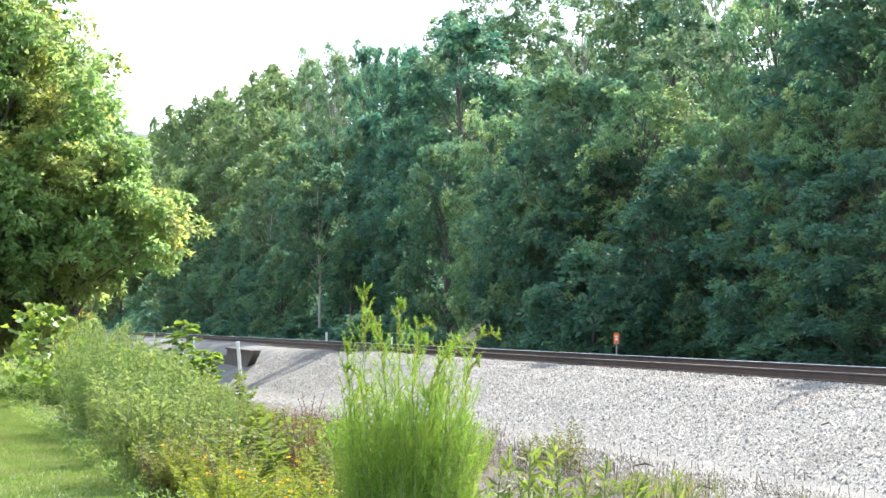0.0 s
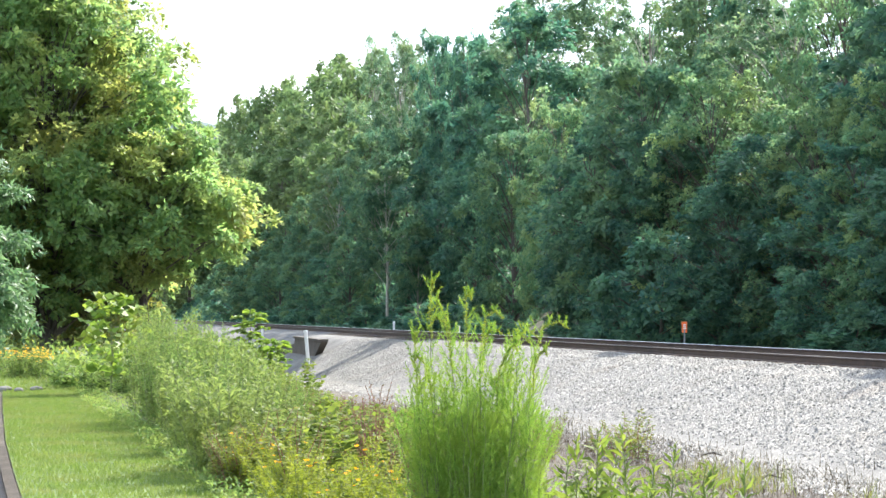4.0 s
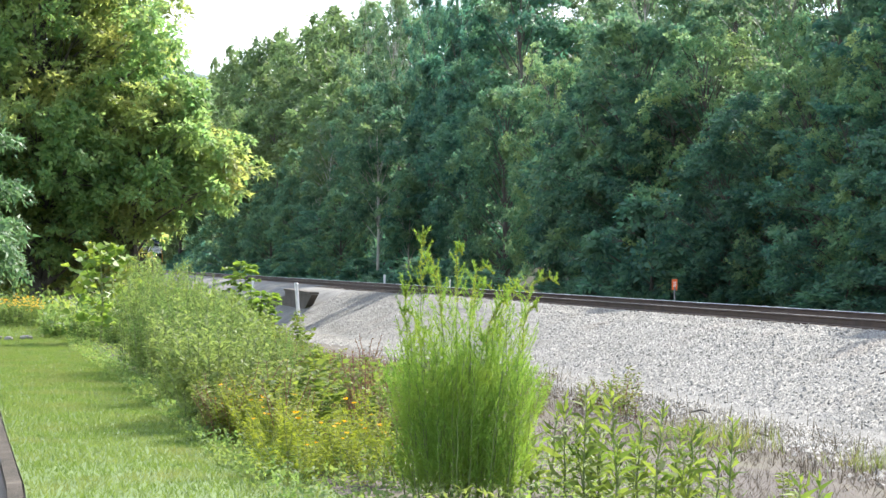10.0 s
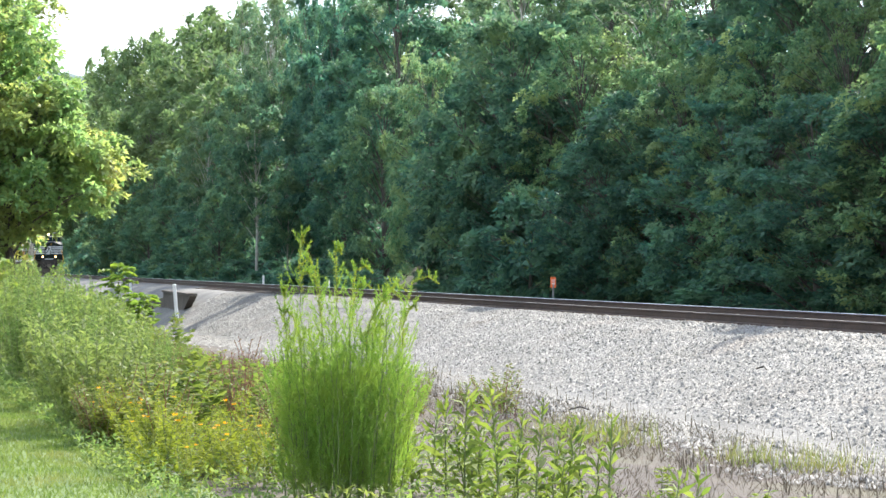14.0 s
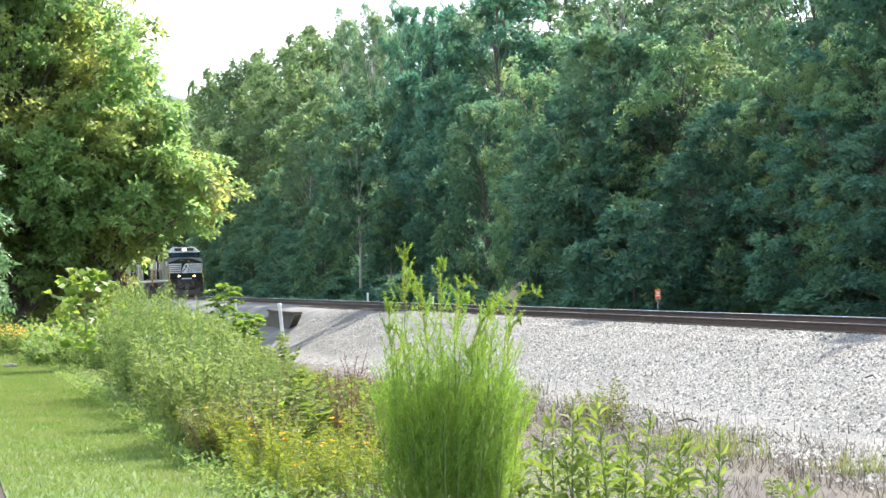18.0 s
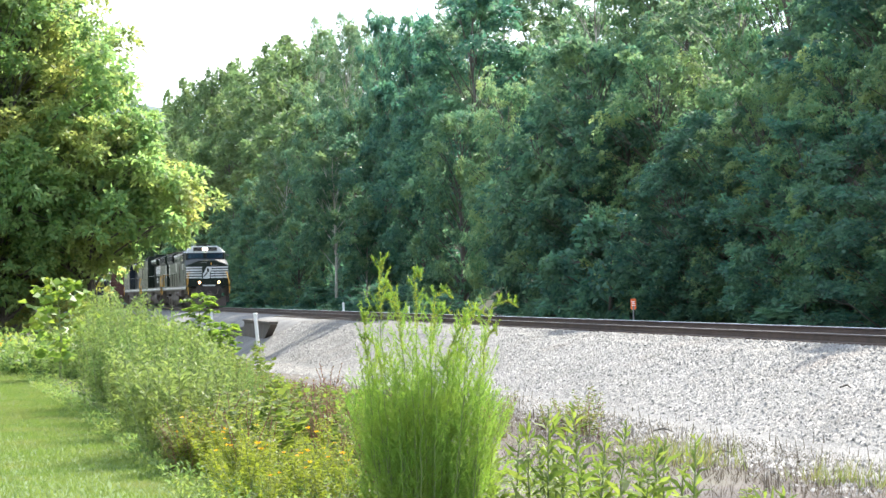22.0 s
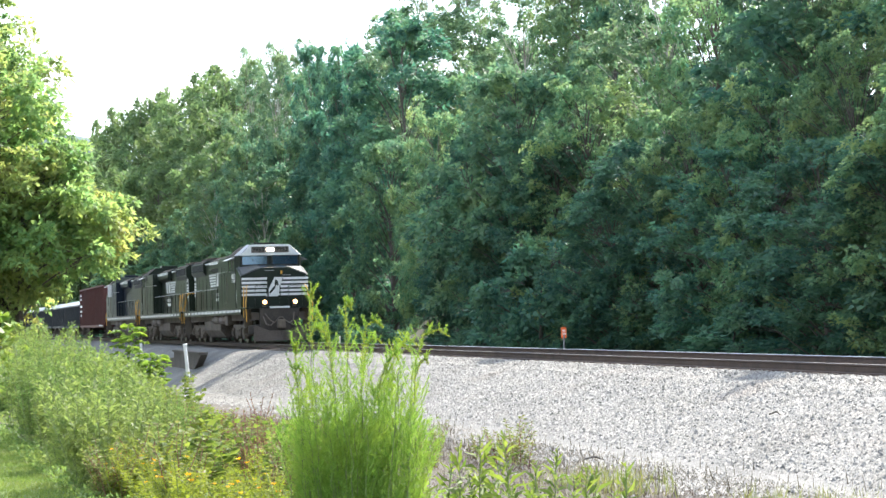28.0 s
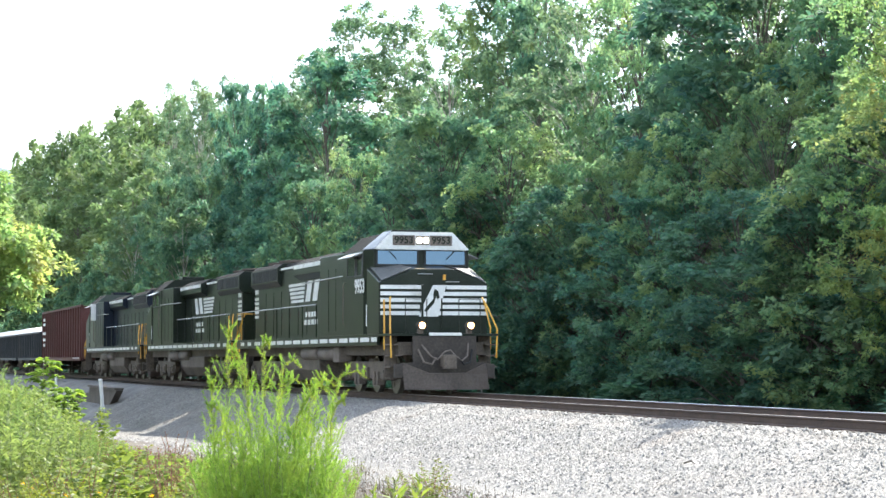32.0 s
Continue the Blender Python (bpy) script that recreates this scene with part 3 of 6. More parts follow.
# models, each standing at its own place
dark_a = tree("tall dark broadleaf tree in dense woods, haze blue in its leaf colour", -124, 30, 11, 19.0, 4.6, 40, 24000, 0.29, LEAF_DARK, group=WOOD, low=0.12)
light_b = tree("tall light green tree with an airy crown and pale limbs", -104, 37, 12, 24.0, 4.8, 42, 20000, 0.26, LEAF_LIGHT, PALE_BARK, group=WOOD, low=0.25, flat=0.9)
mid_c = tree("full mid-green broadleaf tree at the wood's edge", -88, 26.5, 13, 12.5, 4.4, 52, 22000, 0.25, LEAF_MID, group=WOOD, low=0.06, knot=0.82)
dark_d = tree("broad dark green tree hung with vines", -63, 30, 14, 18.5, 5.2, 64, 26000, 0.27, LEAF_DARK, group=WOOD, low=0.05, knot=0.82)
shrub_e = tree("dense green shrub at the foot of the woods", -75, 23.2, 15, 5.0, 2.6, 16, 4600, 0.26, LEAF_DARK, trunk_r=0.08, group=WOOD, low=0.03, category="shrub")
slim_f = tree("slender young tree with a bare lower trunk", -150, 25.6, 16, 13.0, 3.2, 26, 12000, 0.25, LEAF_MID, PALE_BARK, 0.13, group=WOOD, low=0.35)
bright_h = tree("billowing tree in the woods, sunlight put into its yellow-green leaves", -53, 31.5, 18, 14.0, 4.4, 70, 29000, 0.175, LEAF_SUNNY, group=WOOD, low=0.05, knot=0.8)
tree("bright green tree with yellowing orange-tinged leaves", -45, 27.5, 19, 14.0, 4.3, 90, 72000, 0.105, LEAF_TURNING, group=WOOD, low=0.05, knot=0.75)
far_g = tree("round yellow-green tree on the distant hillside", -300, 48, 17, 15.0, 5.5, 26, 5600, 0.5, LEAF_FAR, trunk_r=0.25, group="trees on the hillside", low=0.1)

# x, y, model, turn, width, height
TRACK_END = (
    (-420.0, 22.5, far_g, 120, 1.10, 1.09),
    (-380.0, 24.0, far_g, 202, 1.10, 1.14),
    (-450.0, 30.0, far_g, 46, 1.10, 1.02),
    (-490.0, 22.0, far_g, 205, 1.10, 1.16),
    (-400.0, 29.0, far_g, 148, 1.10, 1.24),
    (-560.0, 23.0, far_g, 30, 1.10, 1.07),
    (-440.0, 6.0, far_g, 274, 1.10, 1.11),
    (-400.0, 3.0, far_g, 88, 1.10, 1.25),
    (-480.0, 9.5, far_g, 134, 1.10, 1.06),
    (-360.0, 27.0, far_g, 13, 1.10, 1.25),
    (-520.0, 29.0, far_g, 133, 1.10, 1.24),
)
HILL_TREES = (
    (-564.2, 44.0, far_g, 99, 1.40, 2.14),
    (-534.8, 46.0, far_g, 84, 1.26, 2.09),
    (-467.7, 44.0, far_g, 158, 1.00, 1.98),
    (-444.3, 46.0, far_g, 148, 1.26, 1.88),
    (-362.6, 40.0, far_g, 321, 1.40, 1.76),
    (-363.1, 44.0, far_g, 190, 1.26, 1.60),
    (-324.6, 42.0, far_g, 44, 1.00, 1.54),
    (-299.2, 42.0, far_g, 310, 1.33, 1.47),
    (-264.1, 40.0, far_g, 172, 1.26, 1.42),
    (-240.0, 38.0, far_g, 343, 1.12, 1.39),
    (-366.9, 36.0, far_g, 198, 1.26, 1.43),
    (-322.4, 36.0, far_g, 259, 1.12, 1.36),
    (-287.4, 36.0, far_g, 127, 1.26, 1.26),
    (-259.0, 36.0, far_g, 91, 1.12, 1.20),
    (-222.6, 34.0, far_g, 126, 1.12, 1.19),
)
HILL_TREES_LOW = (
    (-355.4, 32.0, far_g, 242, 1.12, 1.37),
    (-301.3, 32.0, far_g, 143, 1.12, 1.18),
    (-258.8, 31.0, far_g, 45, 1.12, 1.10),
    (-232.3, 31.0, far_g, 280, 1.12, 1.05),
    (-354.3, 30.0, far_g, 153, 0.98, 1.29),
    (-295.6, 29.0, far_g, 3, 0.84, 1.01),
    (-255.3, 28.5, far_g, 149, 0.98, 0.90),
    (-212.6, 31.0, far_g, 293, 0.98, 1.02),
    (-194.2, 31.0, far_g, 159, 0.98, 0.99),
    (-621.8, 46.0, far_g, 260, 1.26, 1.80),
    (-757.6, 50.0, far_g, 99, 1.26, 2.34),
)
SKYLINE = (
    (-205.7, 34.0, light_b, 211, 0.62, 0.92),
    (-185.5, 33.0, light_b, 216, 0.60, 0.88),
    (-191.8, 36.0, light_b, 306, 0.60, 0.84),
    (-158.0, 31.0, dark_d, 147, 0.50, 1.09),
    (-141.3, 30.0, dark_d, 220, 0.50, 1.02),
    (-144.2, 29.5, dark_a, 231, 0.50, 0.96),
    (-146.9, 33.0, light_b, 82, 0.65, 0.72),
    (-174.7, 36.0, mid_c, 119, 1.00, 1.35),
    (-204.0, 38.0, mid_c, 156, 1.00, 1.39),
    (-166.0, 38.0, mid_c, 132, 1.00, 1.22),
    (-151.5, 36.0, light_b, 22, 0.75, 0.77),
    (-139.6, 36.0, light_b, 41, 0.85, 0.87),
    (-135.1, 38.0, light_b, 23, 0.85, 0.80),
    (-114.8, 35.0, light_b, 236, 0.80, 0.76),
    (-103.4, 34.0, bright_h, 320, 0.80, 1.22),
    (-93.5, 33.0, mid_c, 143, 0.90, 1.36),
    (-84.1, 32.0, light_b, 265, 0.75, 0.68),
)
SKYLINE_NEAR = (
    (-78.4, 32.0, bright_h, 273, 0.85, 1.10),
    (-71.1, 31.0, mid_c, 331, 0.80, 1.17),
    (-66.7, 31.0, bright_h, 241, 0.80, 0.99),
    (-62.8, 31.0, light_b, 358, 0.70, 0.57),
    (-59.3, 31.0, bright_h, 175, 0.85, 0.94),
    (-55.8, 31.0, mid_c, 74, 0.90, 0.99),
    (-135.2, 40.0, mid_c, 100, 1.00, 1.06),
    (-99.8, 37.0, mid_c, 34, 1.00, 1.02),
    (-78.1, 35.0, mid_c, 211, 1.00, 0.92),
)
MIDDLE = (
    (-214.7, 26.0, mid_c, 103, 0.80, 0.87),
    (-202.4, 27.0, mid_c, 325, 0.75, 0.90),
    (-190.2, 28.0, light_b, 323, 0.55, 0.56),
    (-177.0, 29.0, mid_c, 225, 0.75, 1.17),
    (-155.1, 28.0, mid_c, 141, 0.75, 1.12),
    (-137.8, 27.0, dark_a, 94, 0.60, 0.61),
    (-130.6, 28.0, dark_a, 182, 0.60, 0.66),
    (-115.2, 27.0, mid_c, 223, 0.70, 0.91),
    (-102.9, 26.5, bright_h, 301, 0.62, 0.86),
    (-94.6, 26.0, dark_d, 164, 0.55, 0.54),
    (-98.1, 29.0, mid_c, 324, 0.85, 0.96),
    (-85.5, 25.5, dark_d, 285, 0.50, 0.44),
    (-84.6, 27.0, dark_d, 101, 0.60, 0.51),
)
MIDDLE_NEAR = (
    (-82.3, 28.0, bright_h, 165, 0.80, 0.79),
    (-71.7, 25.0, dark_d, 51, 0.50, 0.37),
    (-70.2, 26.0, dark_d, 31, 0.60, 0.45),
    (-68.4, 27.0, bright_h, 117, 0.62, 0.63),
    (-61.3, 25.5, dark_d, 142, 0.55, 0.40),
    (-60.4, 26.5, bright_h, 298, 0.65, 0.64),
    (-53.6, 25.0, dark_d, 315, 0.55, 0.38),
    (-55.5, 27.0, bright_h, 121, 0.60, 0.70),
    (-50.5, 25.5, dark_d, 62, 0.60, 0.37),
    (-49.0, 26.0, bright_h, 169, 0.70, 0.59),
    (-48.1, 27.0, mid_c, 90, 0.80, 0.64),
    (-137.1, 25.5, slim_f, 148, 0.60, 0.60),
    (-180.1, 25.5, slim_f, 235, 0.70, 0.66),
    (-163.0, 24.8, mid_c, 17, 0.62, 0.60),
    (-176.0, 24.6, dark_d, 77, 0.50, 0.36),
    (-189.0, 24.8, mid_c, 201, 0.66, 0.58),
    (-207.0, 24.6, mid_c, 260, 0.70, 0.62),
    (-231.0, 24.8, mid_c, 31, 0.80, 0.66),
    (-259.0, 24.9, mid_c, 131, 0.90, 0.72),
)
for rows in (TRACK_END, HILL_TREES, HILL_TREES_LOW, SKYLINE, SKYLINE_NEAR, MIDDLE, MIDDLE_NEAR):
    for x, y, ob, turn, w, h in rows:
        again(ob, x, y, turn, (w, h))
dark_d.scale = (1.0, 1.0, 0.82)
for i in range(14):
    x = -44 - i * 12.5 + 2.5 * rng.normal()
    again(shrub_e, x, 24.2 + 0.9 * rng.random(), 47 * i, (0.75 + 0.4 * rng.random(), 0.22 + 0.28 * rng.random()))

maple = tree("big spreading tree with yellowing green leaves beside the lawn", -71.5, 0.6, 21, 13.4, 4.8, 150, 98000, 0.18, LEAF_MAPLE, trunk_r=0.3, group="trees by the lawn", low=0.13, z=-0.1, knot=1.0)
tree("rounded tree with yellow-green leaves overhanging the weeds", -70.0, 3.8, 23, 7.5, 3.7, 100, 44000, 0.18, LEAF_MAPLE, trunk_r=0.2, group="trees by the lawn", low=0.43, z=-0.1, shape=0.9, knot=0.8)
again(maple, -74.5, 1.3, 75, (0.86, 0.98), "big leafy tree with yellowing leaves behind the lawn", -0.1)
again(mid_c, -84, -1.4, 300, (1.0, 0.95), "leafy tree behind the big one", -0.1)
again(maple, -77, -4.6, 210, (1.0, 1.05), "tall leafy tree behind the lawn's end")
# Added trees, hidden by the maple: the train's sides mirror them, not bright sky.
for x, y, w in ((-112, -1.5, 1.1), (-126, -6, 1.3), (-138, -0.5, 1.1), (-155, -3, 1.4), (-190, -5, 1.6), (-225, 0, 1.6), (-265, -4, 1.7)):
    again(mid_c, x, y, 70 * w, (w, w), "unseen tree added to give the train's sides green reflections", 0.0)
again(mid_c, -84, -10.5, 120, (1.2, 1.25), "tall leafy tree behind the lawn's end")
sumac = tree("grey-green tree with long drooping leaflets", -55.5, -2.4, 22, 6.3, 2.3, 90, 34000, 0.20, LEAF_SUMAC, trunk_r=0.1, group="trees by the lawn", low=0.05, slim=0.32, z=-0.05, knot=0.85, flat=0.6)
again(sumac, -59, -4.6, 140, (1.25, 1.5))

# leafy undergrowth on the slope below the woods
ru = np.random.default_rng(24)
n = 40000
ux = -125 - 320 * ru.random(n) ** 1.2
uy = 20.9 + 13 * ru.random(n) ** 1.3
uz = np.array([ground_z(a, b) for a, b in zip(ux, uy)]) + np.clip(0.7 + 0.9 * np.array([noise.noise((a * 0.16, b * 0.25, 8)) for a, b in zip(ux, uy)]), 0.2, 2.4) * ru.random(n) ** 0.7
way = np.stack([ru.normal(size=n), ru.normal(size=n), 0.2 + 0.5 * ru.normal(size=n)], 1)
tagged(mesh_part("woodland_undergrowth", raw_mesh("woodland_undergrowth", leaf_tris(np.stack([ux, uy, uz], 1), way, 0.28 + 0.0016 * np.abs(ux) * ru.random(n), ru, 0.7), 3), LEAF_DARK), "dark green undergrowth at the foot of the woods", "undergrowth", "", "stuff")

# the far hill
bm = bmesh.new()
cols = []
for i in range(41):
    y = -100 + 12 * i
    row = []
    for j in range(9):
        f = j / 8
        top = 75 * math.exp(-((y - 330) / 210) ** 2) + 80 * math.exp(-((y - 60) / 90) ** 2) + 5 * noise.noise((y * 0.03, 1, 2)) + 2 * noise.noise((y * 0.15, 5, 2))
        row.append(bm.verts.new((-760 - 260 * f, y, -2 + top * math.sin(f * math.pi / 2))))
    cols.append(row)
for c0, c1 in zip(cols, cols[1:]):
    for j in range(8):
        bm.faces.new((c0[j], c0[j + 1], c1[j + 1], c1[j]))
tagged(part("backdrop_hill", bm, HILL, None, "", True), "hazy wooded hill in the far distance", "hill", "", "structure")


# ---- foreground plants ----
def stem_points(rng, h, lean, bend=0.1, n=5):
    a = rng.random() * 6.283
    dx, dy = math.cos(a) * lean, math.sin(a) * lean
    return [Vector((dx * (k / n) ** 1.4 + bend * h * 0.1 * rng.normal() * (k / n), dy * (k / n) ** 1.4 + bend * h * 0.1 * rng.normal() * (k / n), h * k / n)) for k in range(n + 1)]


def along(pts, f):
    k = np.clip(np.asarray(f) * (len(pts) - 1), 0, len(pts) - 1.001)
    i = k.astype(int)
    p = np.array([tuple(q) for q in pts])
    return p[i] + (p[i + 1] - p[i]) * (k - i)[:, None]


def weed(label, x, y, seed, stems, h, spread, per, leaf, slim, leaf_mat, stem_mat=STEM, name="weed", group="weeds along the lawn", base=0.12, rise=0.5, thin=0.006, category="weed"):
    """A many-stemmed weed: each stem a rod, its leaves one mesh under it."""
    rng = np.random.default_rng(seed)
    root = new(name)
    root.location = (x, y, ground_z(x, y) - 0.02)
    leaves = []
    for _ in range(stems):
        hh = h * (0.7 + 0.45 * rng.random())
        pts = stem_points(rng, hh, spread * (0.25 + 0.75 * rng.random()))
        off = Vector((rng.normal() * spread * 0.25, rng.normal() * spread * 0.25, 0))
        pts = [p + off for p in pts]
        part("stem", tube(bmesh.new(), pts, [thin * (1 - 0.6 * k / (len(pts) - 1)) for k in range(len(pts))], 4), stem_mat, root)
        f = base + (1 - base) * rng.random(per) ** 0.85
        pos = along(pts, f)
        a = rng.random(per) * 6.283
        reach = leaf * 0.9 * (1 - f)[:, None]
        way = np.stack([np.cos(a), np.sin(a), rise * (0.4 + rng.random(per)) - 0.2], 1)
        pos = pos + way * reach * rng.random((per, 1))
        leaves.append(leaf_quads(pos, way, leaf * (0.55 + 0.6 * rng.random(per)) * (1.1 - 0.45 * f), rng, slim))
    mesh_part("foliage", raw_mesh("foliage", np.concatenate(leaves), 4), leaf_mat, root)
    return tagged(root, label, category, group)


def low_line(x, y):
    """How high weeds reach: they stand tall by the sapling and lower towards the gravel."""
    fall = float(np.interp(-y / x, [0.0, 0.03, 0.043, 0.052, 0.07, 0.0857, 0.1006, 0.1077, 0.1187, 0.13, 0.168, 0.2], [0.024, 0.02, 0.002, -0.006, 0.004, 0.011, 0.0185, 0.024, 0.029, 0.039, 0.050, 0.054]))
    return 1.74 + fall * x - ground_z(x, y)


def scatter(ob, spots, lo=0.75, hi=1.25, seed=3, tall=0.0):
    """Copies of a plant; tall is its height, held below the line where one is given."""
    r = np.random.default_rng(seed)
    for x, y in spots:
        k = lo + (hi - lo) * r.random()
        if tall:
            k = min(k, low_line(x, y) / tall)
            if k < 0.28:
                continue
        copy_thing(ob, pose(x, y, ground_z(x, y) - 0.02, 4 * r.normal(), 4 * r.normal(), 360 * r.random()) @ Matrix.Diagonal((k, k, k * (0.9 + 0.2 * r.random()), 1)))


# the tall feathery plant before the bank
def needles(pos, way, size, width, rng):
    """Thread-like leaves, one triangle each."""
    way = way / np.linalg.norm(way, axis=1, keepdims=True)
    side = np.cross(way, rng.normal(size=way.shape))
    side /= np.maximum(np.linalg.norm(side, axis=1, keepdims=True), 1e-6)
    return np.stack([pos - side * width / 2, pos + side * width / 2, pos + way * np.asarray(size)[:, None]], 1).reshape(-1, 3)


def fennel_stem(root, rng, x, y, hh, out, nod, tall):
    """One stem with upswept side sprays of thread-like leaves; nod: how far and which way its tip hangs over."""
    pts = []
    for k in range(15):
        f = k / 14
        pts.append(Vector((x + out.x * f ** 1.3 + 0.010 * rng.normal() * f, y + out.y * f ** 1.3 + 0.010 * rng.normal() * f, hh * f)))
    if nod.length > 0:
        for k, (reach, fall) in enumerate(((0.10, -0.01), (0.45, -0.015), (1.0, 0.035), (1.35, 0.135))):
            pts[11 + k] += nod * reach + Vector((0, 0, -fall * hh))
    stalk = part("stem", tube(bmesh.new(), pts, [0.0055 - 0.004 * k / 14 for k in range(15)], 4), STEM, root)
    sprays, per = (40, 44) if tall else (34, 40)
    f0 = 0.06 + 0.92 * (np.arange(sprays) + rng.random(sprays)) / sprays
    base = along(pts, f0)
    a = rng.random(sprays) * 6.283
    reach = (np.interp(f0, [0, 0.5, 0.72, 1.0], [0.15, 0.17, 0.085, 0.02]) if tall else np.interp(f0, [0, 0.6, 1.0], [0.15, 0.17, 0.04])) * (0.6 + 0.6 * rng.random(sprays))
    lift = np.interp(f0, [0, 0.6, 1.0], [1.1, 1.8, 1.2])
    i = np.repeat(np.arange(sprays), per)
    g = rng.random(len(i)) ** 0.8
    curve = np.stack([np.cos(a[i]) * reach[i] * g, np.sin(a[i]) * reach[i] * g, reach[i] * lift[i] * g ** 1.5], 1)
    pos = base[i] + curve
    way = np.stack([np.cos(a[i]), np.sin(a[i]), 1.1 * np.ones(len(i))], 1) + 0.7 * rng.normal(size=(len(i), 3))
    size = np.interp(f0[i], [0, 0.6, 1.0], [0.050, 0.042, 0.020]) * (0.6 + 0.7 * rng.random(len(i)))
    v = needles(pos, way, size, 0.0042, rng)
    mesh_part("plume", raw_mesh("plume", v, 3), FENNEL, stalk)
    if tall:
        m = 420
        f1 = 0.70 + 0.30 * rng.random(m)
        way = np.stack([rng.normal(size=m), rng.normal(size=m), 0.3 + 0.6 * rng.normal(size=m)], 1)
        v = needles(along(pts, f1), way, np.interp(f1, [0.7, 1.0], [0.028, 0.018]), 0.0036, rng)
        mesh_part("nodding_tip", raw_mesh("nodding_tip", v, 3), FENNEL_TIP, stalk, "yellow-green drooping tip")


def fennel(x, y, seed=5):
    rng = np.random.default_rng(seed)
    root = new("dog_fennel")
    root.location = (x, y, ground_z(x, y) - 0.02)
    # tall stems: across, depth, height, tip's reach across
    for u, d, hh, tip in ((-0.43, 0.05, 1.58, 0.03), (-0.30, -0.1, 1.97, 0.05), (-0.20, 0.15, 1.70, -0.09), (-0.06, 0.0, 1.88, 0.03), (-0.12, -0.2, 1.80, -0.08),
                         (0.00, 0.2, 1.74, 0.09), (0.06, -0.1, 1.62, 0.10), (0.20, 0.05, 1.56, 0.11), (0.30, -0.15, 1.60, 0.10), (0.43, 0.0, 1.66, 0.13),
                         (0.12, 0.2, 1.50, 0.08), (-0.36, 0.2, 1.42, -0.06), (0.36, 0.2, 1.46, 0.05)):
        fennel_stem(root, rng, d * 0.8, u * 0.72, hh, Vector((d * 0.4, u * 0.35, 0)), Vector((0.2 * tip, tip, 0)), True)
    for i in range(52):
        a = i * 2.39996
        r0 = 0.40 * math.sqrt((i + 0.5) / 52)
        hh = (0.90 + 0.52 * rng.random()) * (1.05 - 0.3 * (r0 / 0.4) ** 2)
        lean = 0.07 + 0.18 * r0 / 0.4 * rng.random()
        fennel_stem(root, rng, math.cos(a) * r0, math.sin(a) * r0, hh, Vector((math.cos(a), math.sin(a), 0)) * lean, Vector((0, 0, 0)), False)
    root.scale = (1.0, 1.04, 1.08)
    return tagged(root, "tall feathery light green dog fennel clump in rough ground", "weed")


fennel(-14.3, 3.06)

W_TALL = weed("bushy tall grey-green weed with fine leaves", -29.5, 2.3, 31, 9, 1.55, 0.34, 105, 0.095, 0.26, WEED, name="bushy_weed", rise=1.1)
W_MID = weed("leafy light green weed thicket plant", -26.0, 2.6, 32, 8, 1.05, 0.32, 75, 0.10, 0.34, WEED_PALE, rise=0.9)
W_BASE = weed("low leafy green weed at the lawn's edge", -40.0, 1.75, 35, 6, 0.50, 0.28, 60, 0.10, 0.42, WEED)
scatter(W_BASE, [(-43.2, 1.2), (-44.1, 0.7), (-43.8, 1.7), (-45, 1.2), (-41.5, 1.9), (-42.6, 1.5), (-40.6, 2.3)], 0.7, 1.2, 9)
W_LOW = weed("low dull weed with reddish stems", -21.0, 4.2, 33, 7, 0.60, 0.26, 48, 0.08, 0.42, WEED_DULL, RED_STEM, name="red_stemmed_weed")
W_BROAD = weed("broad-leaved green weed by the gravel", -40.0, 5.2, 34, 7, 0.85, 0.40, 42, 0.17, 0.55, LANCE, name="broad_leaved_weed")
r = np.random.default_rng(41)


def weed_limit(x):
    return float(np.interp(x, [-80, -60, -50, -40, -30, -22, -16], [8.0, 6.2, 5.3, 5.2, 5.6, 5.6, 4.6]))


spots = {"tall": [], "mid": [], "low": [], "broad": []}
for _ in range(400):
    x = -17.5 - 38 * r.random() ** 0.9
    a, b = lawn_edge(x) + 0.12, weed_limit(x)
    f = r.random() ** 1.35
    y = a + (b - a) * f
    if x < -26 and y < -0.054 * x:
        continue
    if x > -30 and y > -0.212 * x:
        continue
    if x < -23 and f < 0.5:
        kind = "tall" if r.random() < 0.62 and x < -24.5 else "mid"
    elif x < -36:
        kind = "broad" if r.random() < 0.6 else "mid"
    elif f > 0.25:
        kind = "low" if r.random() < 0.75 else "broad"
    else:
        kind = "mid" if x < -19.5 else "low"
    spots[kind].append((x, y))
scatter(W_TALL, spots["tall"], 0.75, 1.12, 1, 1.85)
scatter(W_MID, spots["mid"], 0.7, 1.1, 2, 1.28)
scatter(W_LOW, spots["low"], 0.8, 1.35, 3, 0.74)
edge = []
for _ in range(40):
    x = -26 - 26 * r.random()
    edge.append((x, ballast_foot(x) - 1.5 - 2.2 * r.random() ** 1.2))
scatter(W_LOW, edge, 0.6, 1.15, 14, 0.68)
scatter(W_BROAD, spots["broad"], 0.7, 1.1, 4, 1.05)
W_DRY = weed("withering weed with red-brown stalks and rusty leaves", -30.0, 5.0, 36, 9, 0.72, 0.22, 20, 0.06, 0.4, RUSTY, RED_STEM, name="withered_weed", rise=1.2, thin=0.008)
dry = []
for _ in range(60):
    x = -20.5 - 19 * r.random()
    top = min(0.205 * -x, ballast_foot(x) - 1.7)
    dry.append((x, top - 1.9 * r.random()))
scatter(W_DRY, dry, 0.6, 1.15, 15, 0.85)

